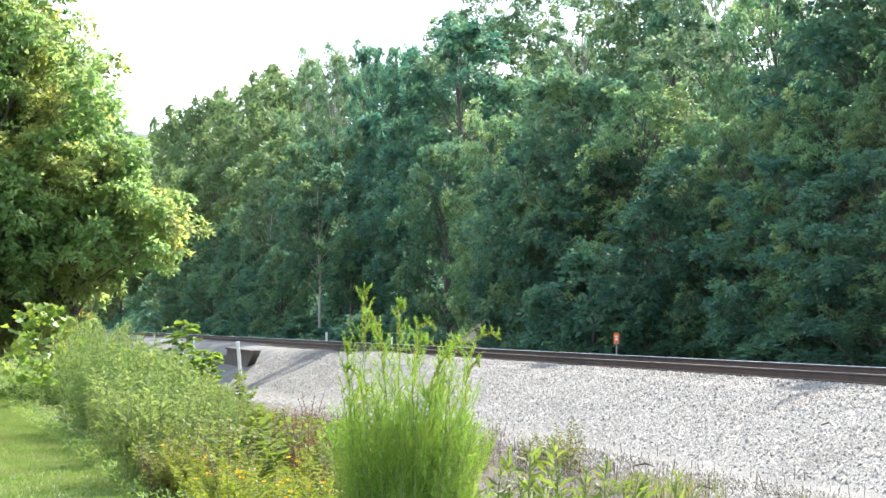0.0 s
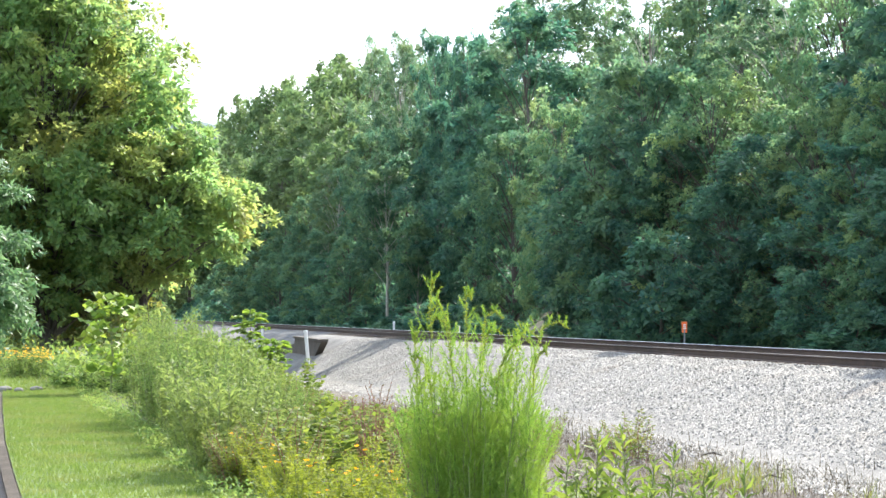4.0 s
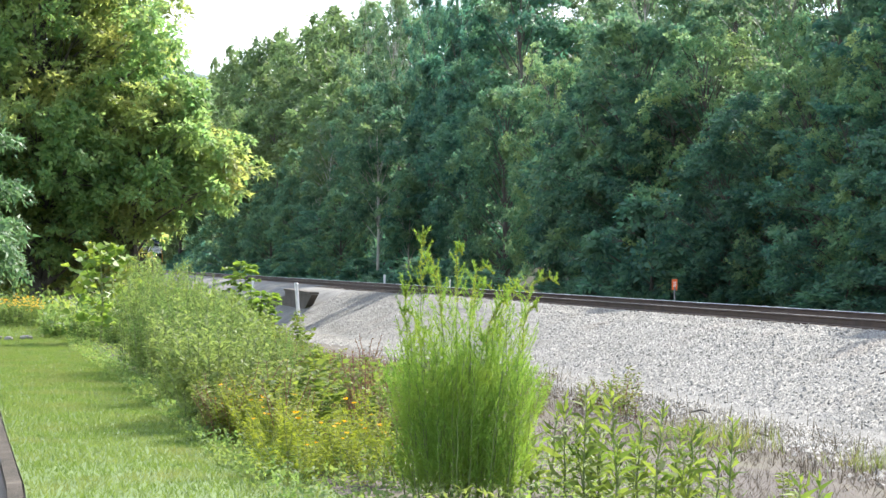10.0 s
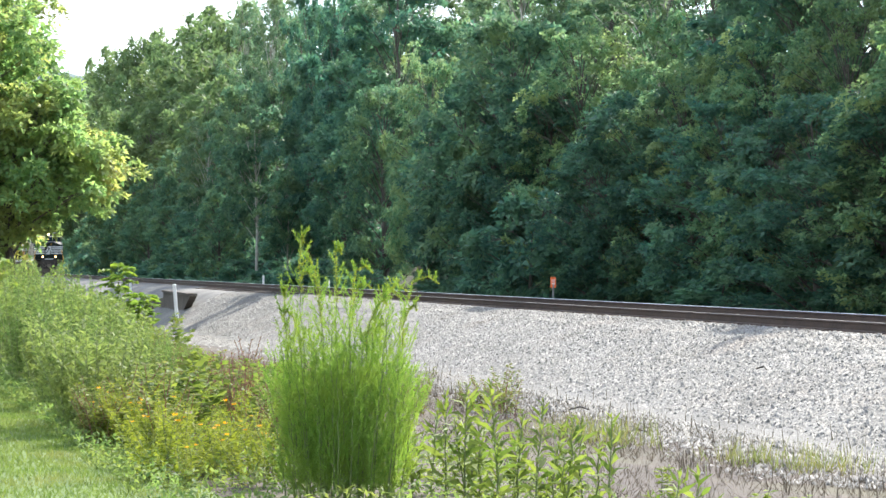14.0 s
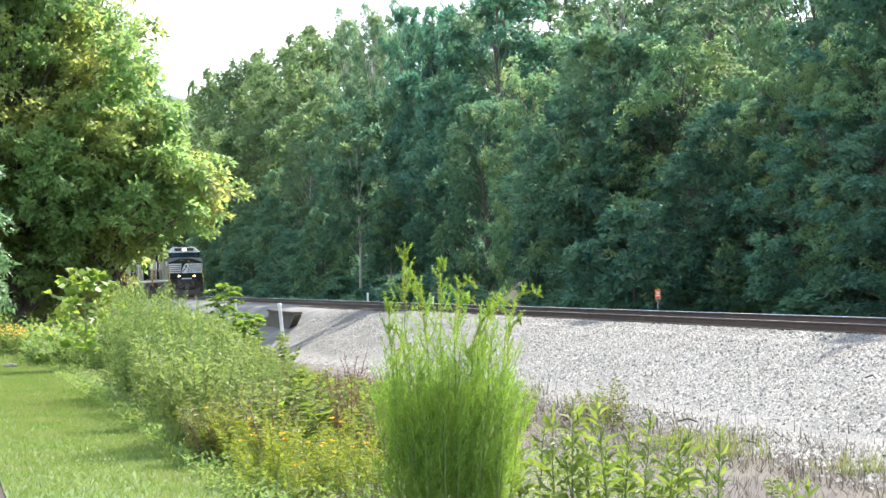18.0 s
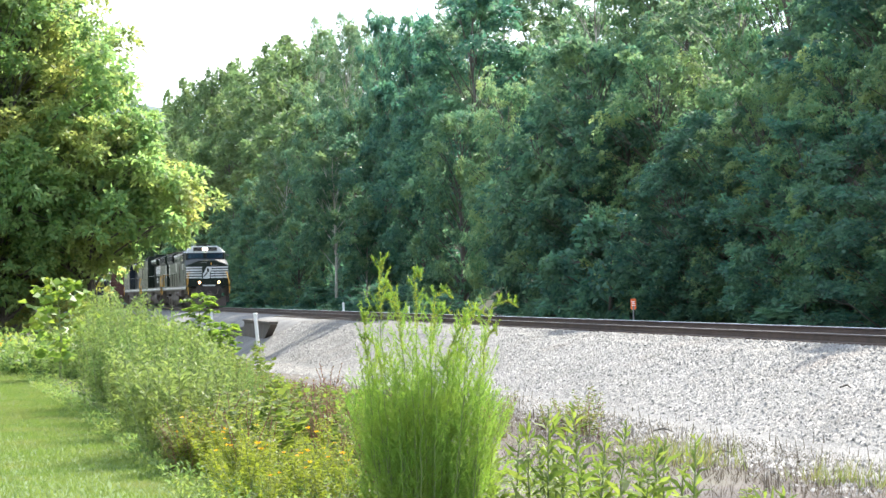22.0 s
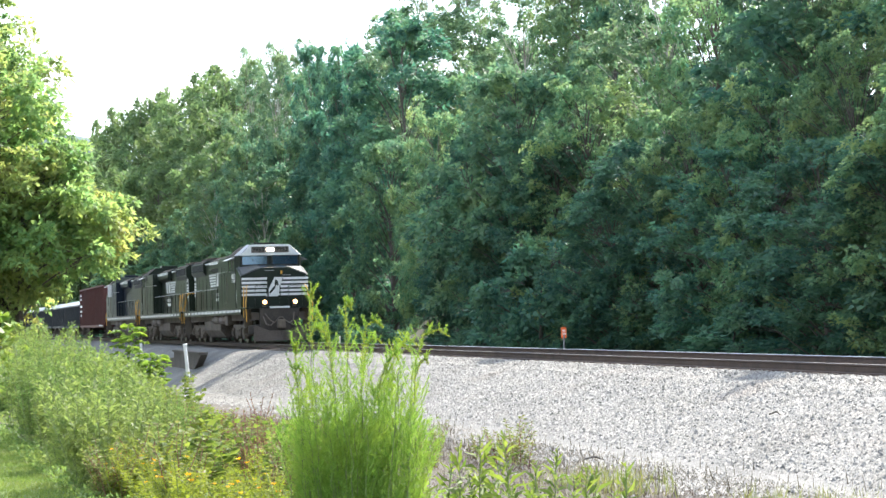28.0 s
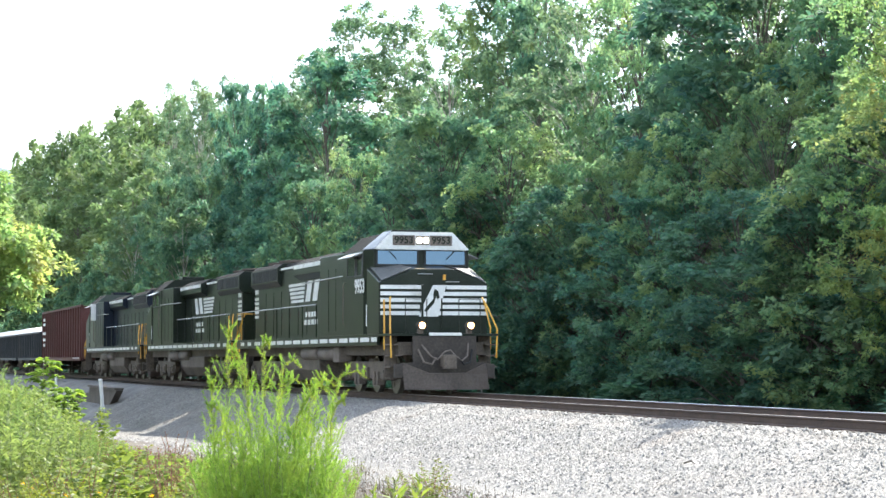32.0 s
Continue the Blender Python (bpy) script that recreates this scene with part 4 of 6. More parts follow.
# thicket farther off, towards the ditch and below the trees
r = np.random.default_rng(52)
n = 34000
x = -43.5 - 92 * r.random(n) ** 1.3
lim = np.minimum(-0.098 * x, 9.3)
y = np.where(x > -52, 0.5, -7) + (lim + np.where(x > -52, -0.5, 7)) * r.random(n)
top = 0.5 + 0.55 * np.array([noise.noise((a * 0.30, b * 0.45, 4)) for a, b in zip(x, y)]) + 0.35 * np.clip((3.5 - np.abs(y - 3.5)) / 3.5, 0, 1)
z = heights(np.stack([x, y], 1)) + np.clip(top, 0.15, 2) * r.random(n) ** 0.7
way = np.stack([r.normal(size=n), r.normal(size=n), 0.5 + 0.5 * r.normal(size=n)], 1)
tagged(mesh_part("thicket", raw_mesh("thicket", leaf_quads(np.stack([x, y, z], 1), way, 0.10 + 0.10 * r.random(n), r, 0.45), 4), WEED), "dense green undergrowth below the trees", "undergrowth", "", "stuff")

# sapling with big shining leaves
sap = new("sapling")
sap.location = (-41.0, 1.55, ground_z(-41.0, 1.55))
rs = np.random.default_rng(61)
pts = [Vector((0, 0, 0)), Vector((0.02, 0.03, 0.7)), Vector((0, 0, 1.35)), Vector((0.02, -0.02, 1.8))]
stalk = part("trunk", tube(bmesh.new(), pts, [0.022, 0.017, 0.012, 0.005], 6), STEM, sap)
for i in range(28):
    f = 0.12 + 0.86 * i / 27
    base = Vector(tuple(along(pts, np.array([f]))[0]))
    a = i * 2.4
    tip = base + Vector((math.cos(a), math.sin(a), 0.5)) * (0.20 + 0.30 * math.sin(math.pi * min(1.0, 0.2 + 0.8 * f)))
    twig = part("twig", tube(bmesh.new(), [base, tip], [0.007, 0.003], 4), STEM, sap)
    k = 8
    g = 0.3 + 0.75 * rs.random(k)
    pos = np.array([tuple(base.lerp(tip, q)) for q in g])
    an = a + 1.3 * rs.normal(size=k)
    way = np.stack([np.cos(an), np.sin(an), -0.25 + 0.7 * rs.random(k)], 1)
    mesh_part("foliage", raw_mesh("foliage", leaf_quads(pos, way, 0.13 + 0.09 * rs.random(k), rs, 0.9, 0.4, 0.25), 4), SAPLING, twig)
sap.scale = (1.25, 1.25, 1.05)
tagged(sap, "young sapling with large shiny yellow-green leaves", "sapling")

# small compound-leaved saplings by the ditch
def compound(x, y, h, seed, z):
    rc = np.random.default_rng(seed)
    root = new("compound_leaf_sapling")
    root.location = (x, y, z)
    stalk = part("trunk", tube(bmesh.new(), [(0, 0, 0), (0.02, 0, h)], [0.018, 0.008], 5), STEM, root)
    for i in range(18):
        a = i * 2.4
        base = Vector((0, 0, h * (0.30 + 0.70 * i / 17)))
        mid = base + Vector((math.cos(a) * 0.24, math.sin(a) * 0.24, 0.18))
        tip = base + Vector((math.cos(a) * 0.50, math.sin(a) * 0.50, 0.12))
        rib = part("leaf_stalk", tube(bmesh.new(), [base, mid, tip], [0.006, 0.005, 0.002], 4), STEM, root)
        k = 44
        pos = along([base, mid, tip], 0.2 + 0.8 * rc.random(k))
        side = np.array([-math.sin(a), math.cos(a), 0.0]) * np.where(rc.random(k) > 0.5, 1, -1)[:, None]
        way = side + np.array([math.cos(a), math.sin(a), -0.3]) * 0.4 + 0.15 * rc.normal(size=(k, 3))
        mesh_part("foliage", raw_mesh("foliage", leaf_quads(pos, way, 0.17 + 0.08 * rc.random(k), rc, 0.36, 0.25, 0.6), 4), FENNEL, rib)
    return tagged(root, "small sapling with long compound leaves by the ditch", "sapling", "saplings by the ditch")


compound(-60.0, 6.25, 1.90, 71, -0.45)
compound(-57.0, 6.5, 1.15, 72, -0.5)

# yellow-flowered patch
FLOWERS = []
rf = np.random.default_rng(81)
for i in range(26):
    x, y = -15.2 - 5.6 * rf.random(), 0
    y = lawn_edge(x) + 0.25 + 1.25 * rf.random()
    if i == 0:
        base_f = weed("low bright green plant with small yellow flowers", x, y, 82, 12, 0.44, 0.34, 95, 0.046, 0.34, FERNY, STEM, "flowering_weed", "yellow flowering weeds", 0.1, 0.5, 0.004, "flower")
        for k in range(2):
            c = Vector((rf.normal() * 0.16, rf.normal() * 0.16, 0.36 + 0.10 * rf.random()))
            m = 6
            an = np.arange(m) * 6.283 / m
            way = np.stack([np.cos(an), np.sin(an), 0.35 * np.ones(m)], 1)
            bl = mesh_part("blossom", raw_mesh("blossom", leaf_quads(np.repeat([tuple(c)], m, 0), way, 0.020 + 0.008 * rf.random(m), rf, 0.8, 0.1), 4), YELLOW, base_f, "small yellow blossom")
    else:
        FLOWERS.append((x, y))
scatter(base_f, FLOWERS, 0.8, 1.25, 5)
bed_f = weed("garden plant crowded with yellow-orange flowers", -51.5, -0.8, 83, 7, 0.62, 0.28, 40, 0.10, 0.35, WEED, STEM, "garden_flower", "bed of yellow flowers past the kerb", 0.1, 0.5, 0.005, "flower")
for k in range(12):
    c = (rf.normal() * 0.2, rf.normal() * 0.2, 0.46 + 0.26 * rf.random())
    an = np.arange(6) * 1.0472
    way = np.stack([np.cos(an), np.sin(an), 0.5 * np.ones(6)], 1)
    mesh_part("blossom", raw_mesh("blossom", leaf_quads(np.repeat([c], 6, 0), way, 0.028 + 0.014 * rf.random(6), rf, 0.8, 0.1), 4), PALE_YELLOW, bed_f, "yellow-orange blossom")
scatter(bed_f, [(-50.2 - 2.6 * rf.random(), -1.6 + 2.1 * rf.random()) for _ in range(24)], 0.85, 1.15, 6)

# leafy weeds before the bank
def lance_weed(x, y, h, seed):
    """An upright stem with long ascending leaves, shorter towards the tip, and a small leafy top."""
    rw = np.random.default_rng(seed)
    root = new("lance_leaved_weed")
    root.location = (x, y, ground_z(x, y) - 0.02)
    for j in range(1 if seed % 3 else 2):
        lean = 0.06 + 0.10 * j
        a0 = rw.random() * 6.283
        hh = (h + 0.02) * (1 - 0.28 * j)
        pts = [Vector((math.cos(a0) * lean * (k / 6) ** 1.4 + 0.006 * rw.normal(), math.sin(a0) * lean * (k / 6) ** 1.4 + 0.006 * rw.normal(), hh * k / 6)) for k in range(7)]
        stalk = part("stem", tube(bmesh.new(), pts, [0.0085 - 0.005 * k / 6 for k in range(7)], 6), STEM, root)
        n = int(42 * hh / 0.8)
        f = np.linspace(0.10, 0.985, n)
        pos = along(pts, f)
        a = np.arange(n) * 2.39996 + 0.4 * rw.normal(size=n)
        way = np.stack([np.cos(a), np.sin(a), np.interp(f, [0, 0.7, 1.0], [0.25, 0.75, 1.5]) + 0.25 * rw.normal(size=n)], 1)
        size = np.interp(f, [0, 0.3, 0.8, 1.0], [0.13, 0.19, 0.14, 0.06]) * (0.75 + 0.5 * rw.random(n))
        mesh_part("foliage", raw_mesh("foliage", leaf_quads(pos, way, size, rw, 0.21, 0.5), 4), LANCE, stalk)
    return tagged(root, "upright green weed with long lance-shaped leaves", "weed", "lance-leaved weeds by the gravel")


for i, (x, y, h) in enumerate(((-15.2, 3.92, 0.69), (-14.6, 3.87, 0.79), (-14.2, 3.91, 0.89), (-14.9, 4.21, 0.79), (-14.0, 4.10, 0.93), (-14.6, 4.40, 0.68), (-13.8, 4.30, 0.82), (-14.4, 4.62, 0.60), (-13.4, 4.40, 0.73),
                              (-13.9, 4.67, 0.69), (-13.3, 4.67, 0.75), (-12.6, 4.85, 0.44), (-12.9, 5.15, 0.45), (-14.2, 4.89, 0.52), (-15.6, 4.35, 0.6), (-14.3, 4.05, 0.62), (-13.7, 4.0, 0.55), (-14.9, 3.7, 0.55), (-15.3, 4.6, 0.5), (-13.9, 4.45, 0.5))):
    lance_weed(x, y, h, 910 + i)
W_SMALL = weed("small green weed with broad leaves", -12.9, 5.6, 92, 3, 0.34, 0.12, 16, 0.13, 0.4, WEED_BRIGHT, STEM, "small_weed", "small weeds by the gravel")
scatter(W_SMALL, [(-12.7, 5.3), (-13.4, 6.1), (-15.5, 5.9)], 0.7, 1.1, 8)

# tufts of grass and dead stalks at the foot of the bank
def blades(name, spots, per, h, spread, mat, label, category, seed, width=0.012, kind="", lean=0.35):
    rb = np.random.default_rng(seed)
    pos = np.repeat(np.asarray(spots, float), per, 0)
    pos = pos + np.c_[rb.normal(size=(len(pos), 2)) * spread, np.zeros(len(pos))]
    way = np.c_[rb.normal(size=(len(pos), 2)) * lean, np.ones(len(pos))]
    length = h * (0.4 + 0.8 * rb.random(len(pos)))
    side = np.c_[rb.normal(size=(len(pos), 2)), np.zeros(len(pos))]
    side /= np.linalg.norm(side, axis=1, keepdims=True)
    tri = np.stack([pos - side * width / 2, pos + side * width / 2, pos + way * length[:, None]], 1).reshape(-1, 3)
    return tagged(mesh_part(name, raw_mesh(name, tri, 3), mat), label, category, "", kind)


for i, (x, y) in enumerate(((-22.6, 7.95), (-23.4, 7.6), (-20.8, 8.9), (-20.0, 9.4), (-24.5, 8.6))):
    blades("grass_tuft", [(x, y, ground_z(x, y))], 150, 0.30, 0.28, WEED_DULL, "tuft of green grass at the foot of the gravel bank", "grass", 100 + i, 0.012, "stuff")
rd = np.random.default_rng(110)
x = -12 - 30 * rd.random(3000)
y = 4.8 + 5.4 * rd.random(3000)
pts = np.stack([x, y], 1)
blades("dead_grass", np.c_[pts, heights(pts)], 7, 0.15, 0.16, DRY_STEM, "sparse dead brown grass on the dry soil", "grass", 111, 0.007, "stuff", 0.8)
x = -16 - 28 * rd.random(800)
y = 7.3 + 3.6 * rd.random(800) ** 1.4
pts = np.stack([x, y], 1)
blades("dead_stalks", np.c_[pts, heights(pts)], 1, 0.24, 0.02, DRY_STEM, "thin dead brown stalks standing in the gravel", "stalks", 112, 0.016, "stuff", 0.12)

# low green cover between the weeds
rg = np.random.default_rng(115)
n = 34000
x = -11 - 34 * rg.random(n)
a = np.array([lawn_edge(q) for q in x]) - 0.08
b = np.interp(x, [-40, -22, -16, -11], [5.2, 5.0, 5.2, 5.0])
y = a + (b - a) * rg.random(n) ** 1.2
z = heights(np.stack([x, y], 1)) + 0.20 * rg.random(n) * np.interp(-x, [11, 22, 30], [1.0, 0.7, 0.5])
way = np.stack([rg.normal(size=n), rg.normal(size=n), 0.6 + 0.4 * rg.normal(size=n)], 1)
tagged(mesh_part("ground_cover", raw_mesh("ground_cover", leaf_quads(np.stack([x, y, z], 1), way, 0.032 + 0.04 * rg.random(n), rg, 0.36), 4), WEED), "low green leaves and grass between the weeds", "ground cover", "", "stuff")

# lawn blades
rl = np.random.default_rng(120)
n = 85000
x = -13 - 31 * rl.random(n) ** 0.8
a = np.array([kerb_y(q) for q in x]) + 0.03
b = np.array([lawn_edge(q) for q in x]) + 0.35
y = a + (b - a) * rl.random(n)
pts = np.stack([x, y], 1)
blades("lawn_grass", np.c_[pts, heights(pts) + 0.012], 1, 0.045, 0.0, GRASS, "short mown bright green grass blades", "grass", 121, 0.011, "stuff", 0.5)

n = 14000
x = -42.6 - 14 * rl.random(n)
y = -5.5 + 6.6 * rl.random(n)
pts = np.stack([x, y], 1)
blades("rough_grass", np.c_[pts, heights(pts) + 0.01], 1, 0.11, 0.0, GRASS, "rough green grass beyond the kerb's end", "grass", 122, 0.022, "stuff", 0.6)

# stones at the kerb's end, debris on the bank
rk = np.random.default_rng(130)
for i, (x, y, s) in enumerate(((-42.6, -1.25, 0.34), (-42.9, -0.95, 0.22), (-42.5, -0.72, 0.18), (-42.8, -0.45, 0.26), (-42.6, -0.2, 0.2), (-42.9, 0.15, 0.24), (-42.7, -1.6, 0.25))):
    bm = bmesh.new()
    bmesh.ops.create_icosphere(bm, subdivisions=2, radius=s * 0.42)
    for v in bm.verts:
        k = 1 + 0.7 * noise.noise(v.co * 5 + Vector((i * 3, 0, 0)))
        v.co = Vector((v.co.x * k, v.co.y * k * 1.2, v.co.z * k * 0.65))
    ob = part("rock", bm, ROCK, None, "", False)
    ob.location = (x, y, s * 0.2)
    tagged(ob, "pale grey rock at the end of the kerb", "rock", "rocks at the kerb's end")
for i, (x, y, l, a) in enumerate(((-34.5, 10.4, 0.24, 20), (-28.6, 9.6, 0.30, 60), (-29.0, 12.6, 0.22, 30), (-24.3, 8.9, 0.30, 110))):
    bm = tube(bmesh.new(), [(-l / 2, 0, 0), (0, 0.04, 0.05), (l / 2, -0.02, 0.02)], [0.012, 0.015, 0.007], 5)
    ob = part("driftwood_stick", bm, BARK, None)
    ob.location, ob.rotation_euler = (x, y, ground_z(x, y) + 0.07), (0, 0.1, radians(a))
    tagged(ob, "broken dark dead stick lying on the gravel", "stick", "sticks on the gravel")


# ---- train ----
# Black with a green tint that stands for foliage mirrored in the sides.
BLACK = surface("black_paint", (0.007, 0.011, 0.007), (0.015, 0.022, 0.014), 0.32, 0, 0.8, 14, 0.03, (0.032, 0.038, 0.026), (0.5, 0.85), shine=0.2)
BLUE_BLACK = surface("dark_blue_paint", (0.006, 0.010, 0.018), (0.013, 0.019, 0.033), 0.32, 0, 0.8, 14, 0.03, (0.03, 0.032, 0.03), (0.5, 0.85), shine=0.2)
GREY_PAINT = surface("grey_green_paint", (0.035, 0.048, 0.036), (0.06, 0.075, 0.058), 0.4, 0, 0.8, 14, 0.04, (0.09, 0.08, 0.06), (0.5, 0.75))
# Grime made darker, with the shade of the front recess in its colour.
SHADED_GRIME = surface("shaded_grime", (0.028, 0.023, 0.019), (0.070, 0.057, 0.047), 0.8, 0, 1.5, 16, 0.12)
GRIME = surface("brown_road_grime", (0.065, 0.052, 0.042), (0.15, 0.12, 0.095), 0.85, 0, 1.2, 16, 0.15)
DUST = surface("pale_dusty_steel", (0.11, 0.09, 0.076), (0.20, 0.165, 0.142), 0.85, 0.1, 1.2, 16, 0.15)
WHITE_PAINT = surface("white_paint", (0.60, 0.60, 0.57), (0.78, 0.78, 0.76), 0.5, 0, 2, 20, 0.02, (0.4, 0.38, 0.34), (0.58, 0.8))
NOSE_GREY = surface("matt_nose_grey", (0.05, 0.053, 0.052), (0.10, 0.104, 0.10), 0.7, 0, 2, 20, 0.05)
SILVER = surface("silver_paint", (0.24, 0.245, 0.24), (0.36, 0.365, 0.36), 0.45, 0.3, 2, 20, 0.03)
YELLOW_PAINT = surface("yellow_paint", (0.55, 0.27, 0.03), (0.70, 0.38, 0.05), 0.5, 0, 3, 20, 0.02, (0.2, 0.12, 0.05), (0.55, 0.75))
WHEEL = surface("wheel_steel", (0.10, 0.085, 0.07), (0.22, 0.2, 0.18), 0.5, 0.7, 3, 30, 0.05)
RED_CAR = surface("oxide_red_paint", (0.075, 0.022, 0.018), (0.12, 0.036, 0.029), 0.6, 0, 0.6, 12, 0.06, (0.09, 0.04, 0.03), (0.5, 0.75))
DARK_CAR = surface("dark_car_paint", (0.018, 0.022, 0.026), (0.045, 0.05, 0.055), 0.6, 0, 0.6, 12, 0.06, (0.09, 0.075, 0.06), (0.55, 0.8))
LOAD = surface("pale_stone_load", (0.45, 0.45, 0.43), (0.7, 0.7, 0.68), 0.9, 0, 1.5, 14, 0.6)
LAMP = glow("headlamp", (1.0, 0.80, 0.52), 14.0)
DITCH = glow("ditch_lamp", (1.0, 0.50, 0.19), 4.5)
BLACK_RUBBER = surface("black_rubber", (0.012, 0.012, 0.012), (0.025, 0.025, 0.025), 0.7, 0, 3, 30, 0.05)
GLASS, gn, gl, gp = nodes_of("cab_glass")
gp.inputs["Base Color"].default_value, gp.inputs["Roughness"].default_value = (0.08, 0.13, 0.22, 1), 0.06
gp.inputs["Metallic"].default_value = 0.75

DARK_GLASS = surface("dark_side_glass", (0.008, 0.010, 0.012), (0.014, 0.016, 0.018), 0.2, 0, 3, 20, 0.0, shine=0.15)


def lettering(text, height, m, material, parent, name="lettering"):
    cu = bpy.data.curves.new(name, "FONT")
    cu.body, cu.size, cu.align_x, cu.align_y, cu.extrude, cu.offset = text, height * 1.38, "CENTER", "CENTER", 0.004, height * 0.03
    cu.materials.append(material)
    ob = new(name, cu)
    ob.parent, ob.matrix_basis = parent, m
    return ob


def wheelset(parent, x, r=0.52):
    bm = bmesh.new()
    tube(bm, [(0, -0.85, 0), (0, 0.85, 0)], 0.09, 10)
    for s in (-1, 1):
        tube(bm, [(0, s * 0.70, 0), (0, s * 0.735, 0), (0, s * 0.74, 0), (0, s * 0.835, 0)], [r + 0.03, r + 0.03, r, r], 24)
        for k in range(5):
            a = k * 1.2566
            tube(bm, [(math.cos(a) * r * 0.62, s * 0.83, math.sin(a) * r * 0.62), (math.cos(a) * r * 0.62, s * 0.85, math.sin(a) * r * 0.62)], 0.06, 8)
    ob = part("wheelset", bm, WHEEL, parent, "steel wheels on one axle")
    ob.location = (x, 0, r)
    WHEELS.append((ob, x, r))
    return ob


WHEELS = []


def truck(root, x, axles, pitch, r, mat, name="truck"):
    """A truck: side frames, springs and boxes in one mesh, each wheelset on it."""
    bm = bmesh.new()
    half = pitch * (axles - 1) / 2
    for s in (-1, 1):
        y0, y1 = (0.92, 1.10) if s > 0 else (-1.10, -0.92)
        prism(bm, [(-half - 0.45, 0.62), (-half - 0.3, 0.88), (half + 0.3, 0.88), (half + 0.45, 0.62), (half + 0.25, 0.40), (-half - 0.25, 0.40)], 1, y0, y1, 0.02)
        for k in range(axles):
            cx = -half + k * pitch
            box(bm, cx - 0.22, cx + 0.22, min(y0, y1 + 0.08 * (s > 0)) - 0.08 * (s < 0), y1 + 0.08 * (s > 0), 0.36, 0.72, 0.02)
            tube(bm, [(cx, s * 1.1, 0.52), (cx, s * 1.22, 0.52)], 0.13, 12)
            if k < axles - 1:
                mx = cx + pitch / 2
                box(bm, mx - 0.30, mx - 0.08, min(s * 0.95, s * 1.16), max(s * 0.95, s * 1.16), 0.22, 0.60, 0.02)
                box(bm, mx + 0.08, mx + 0.30, min(s * 0.95, s * 1.16), max(s * 0.95, s * 1.16), 0.22, 0.60, 0.02)
        box(bm, -0.2, 0.2, min(s * 0.2, s * 1.0), max(s * 0.2, s * 1.0), 0.60, 0.95, 0.02)
    ob = part(name, bm, mat, root, "grimy cast steel truck frame")
    ob.location = (x, 0, 0)
    for k in range(axles):
        wheelset(ob, -half + k * pitch, r)
    return ob


def rods(name, lines, r, mat, parent, label="", sides=6):
    bm = bmesh.new()
    for pts in lines:
        tube(bm, pts, r, sides)
    return part(name, bm, mat, parent, label)


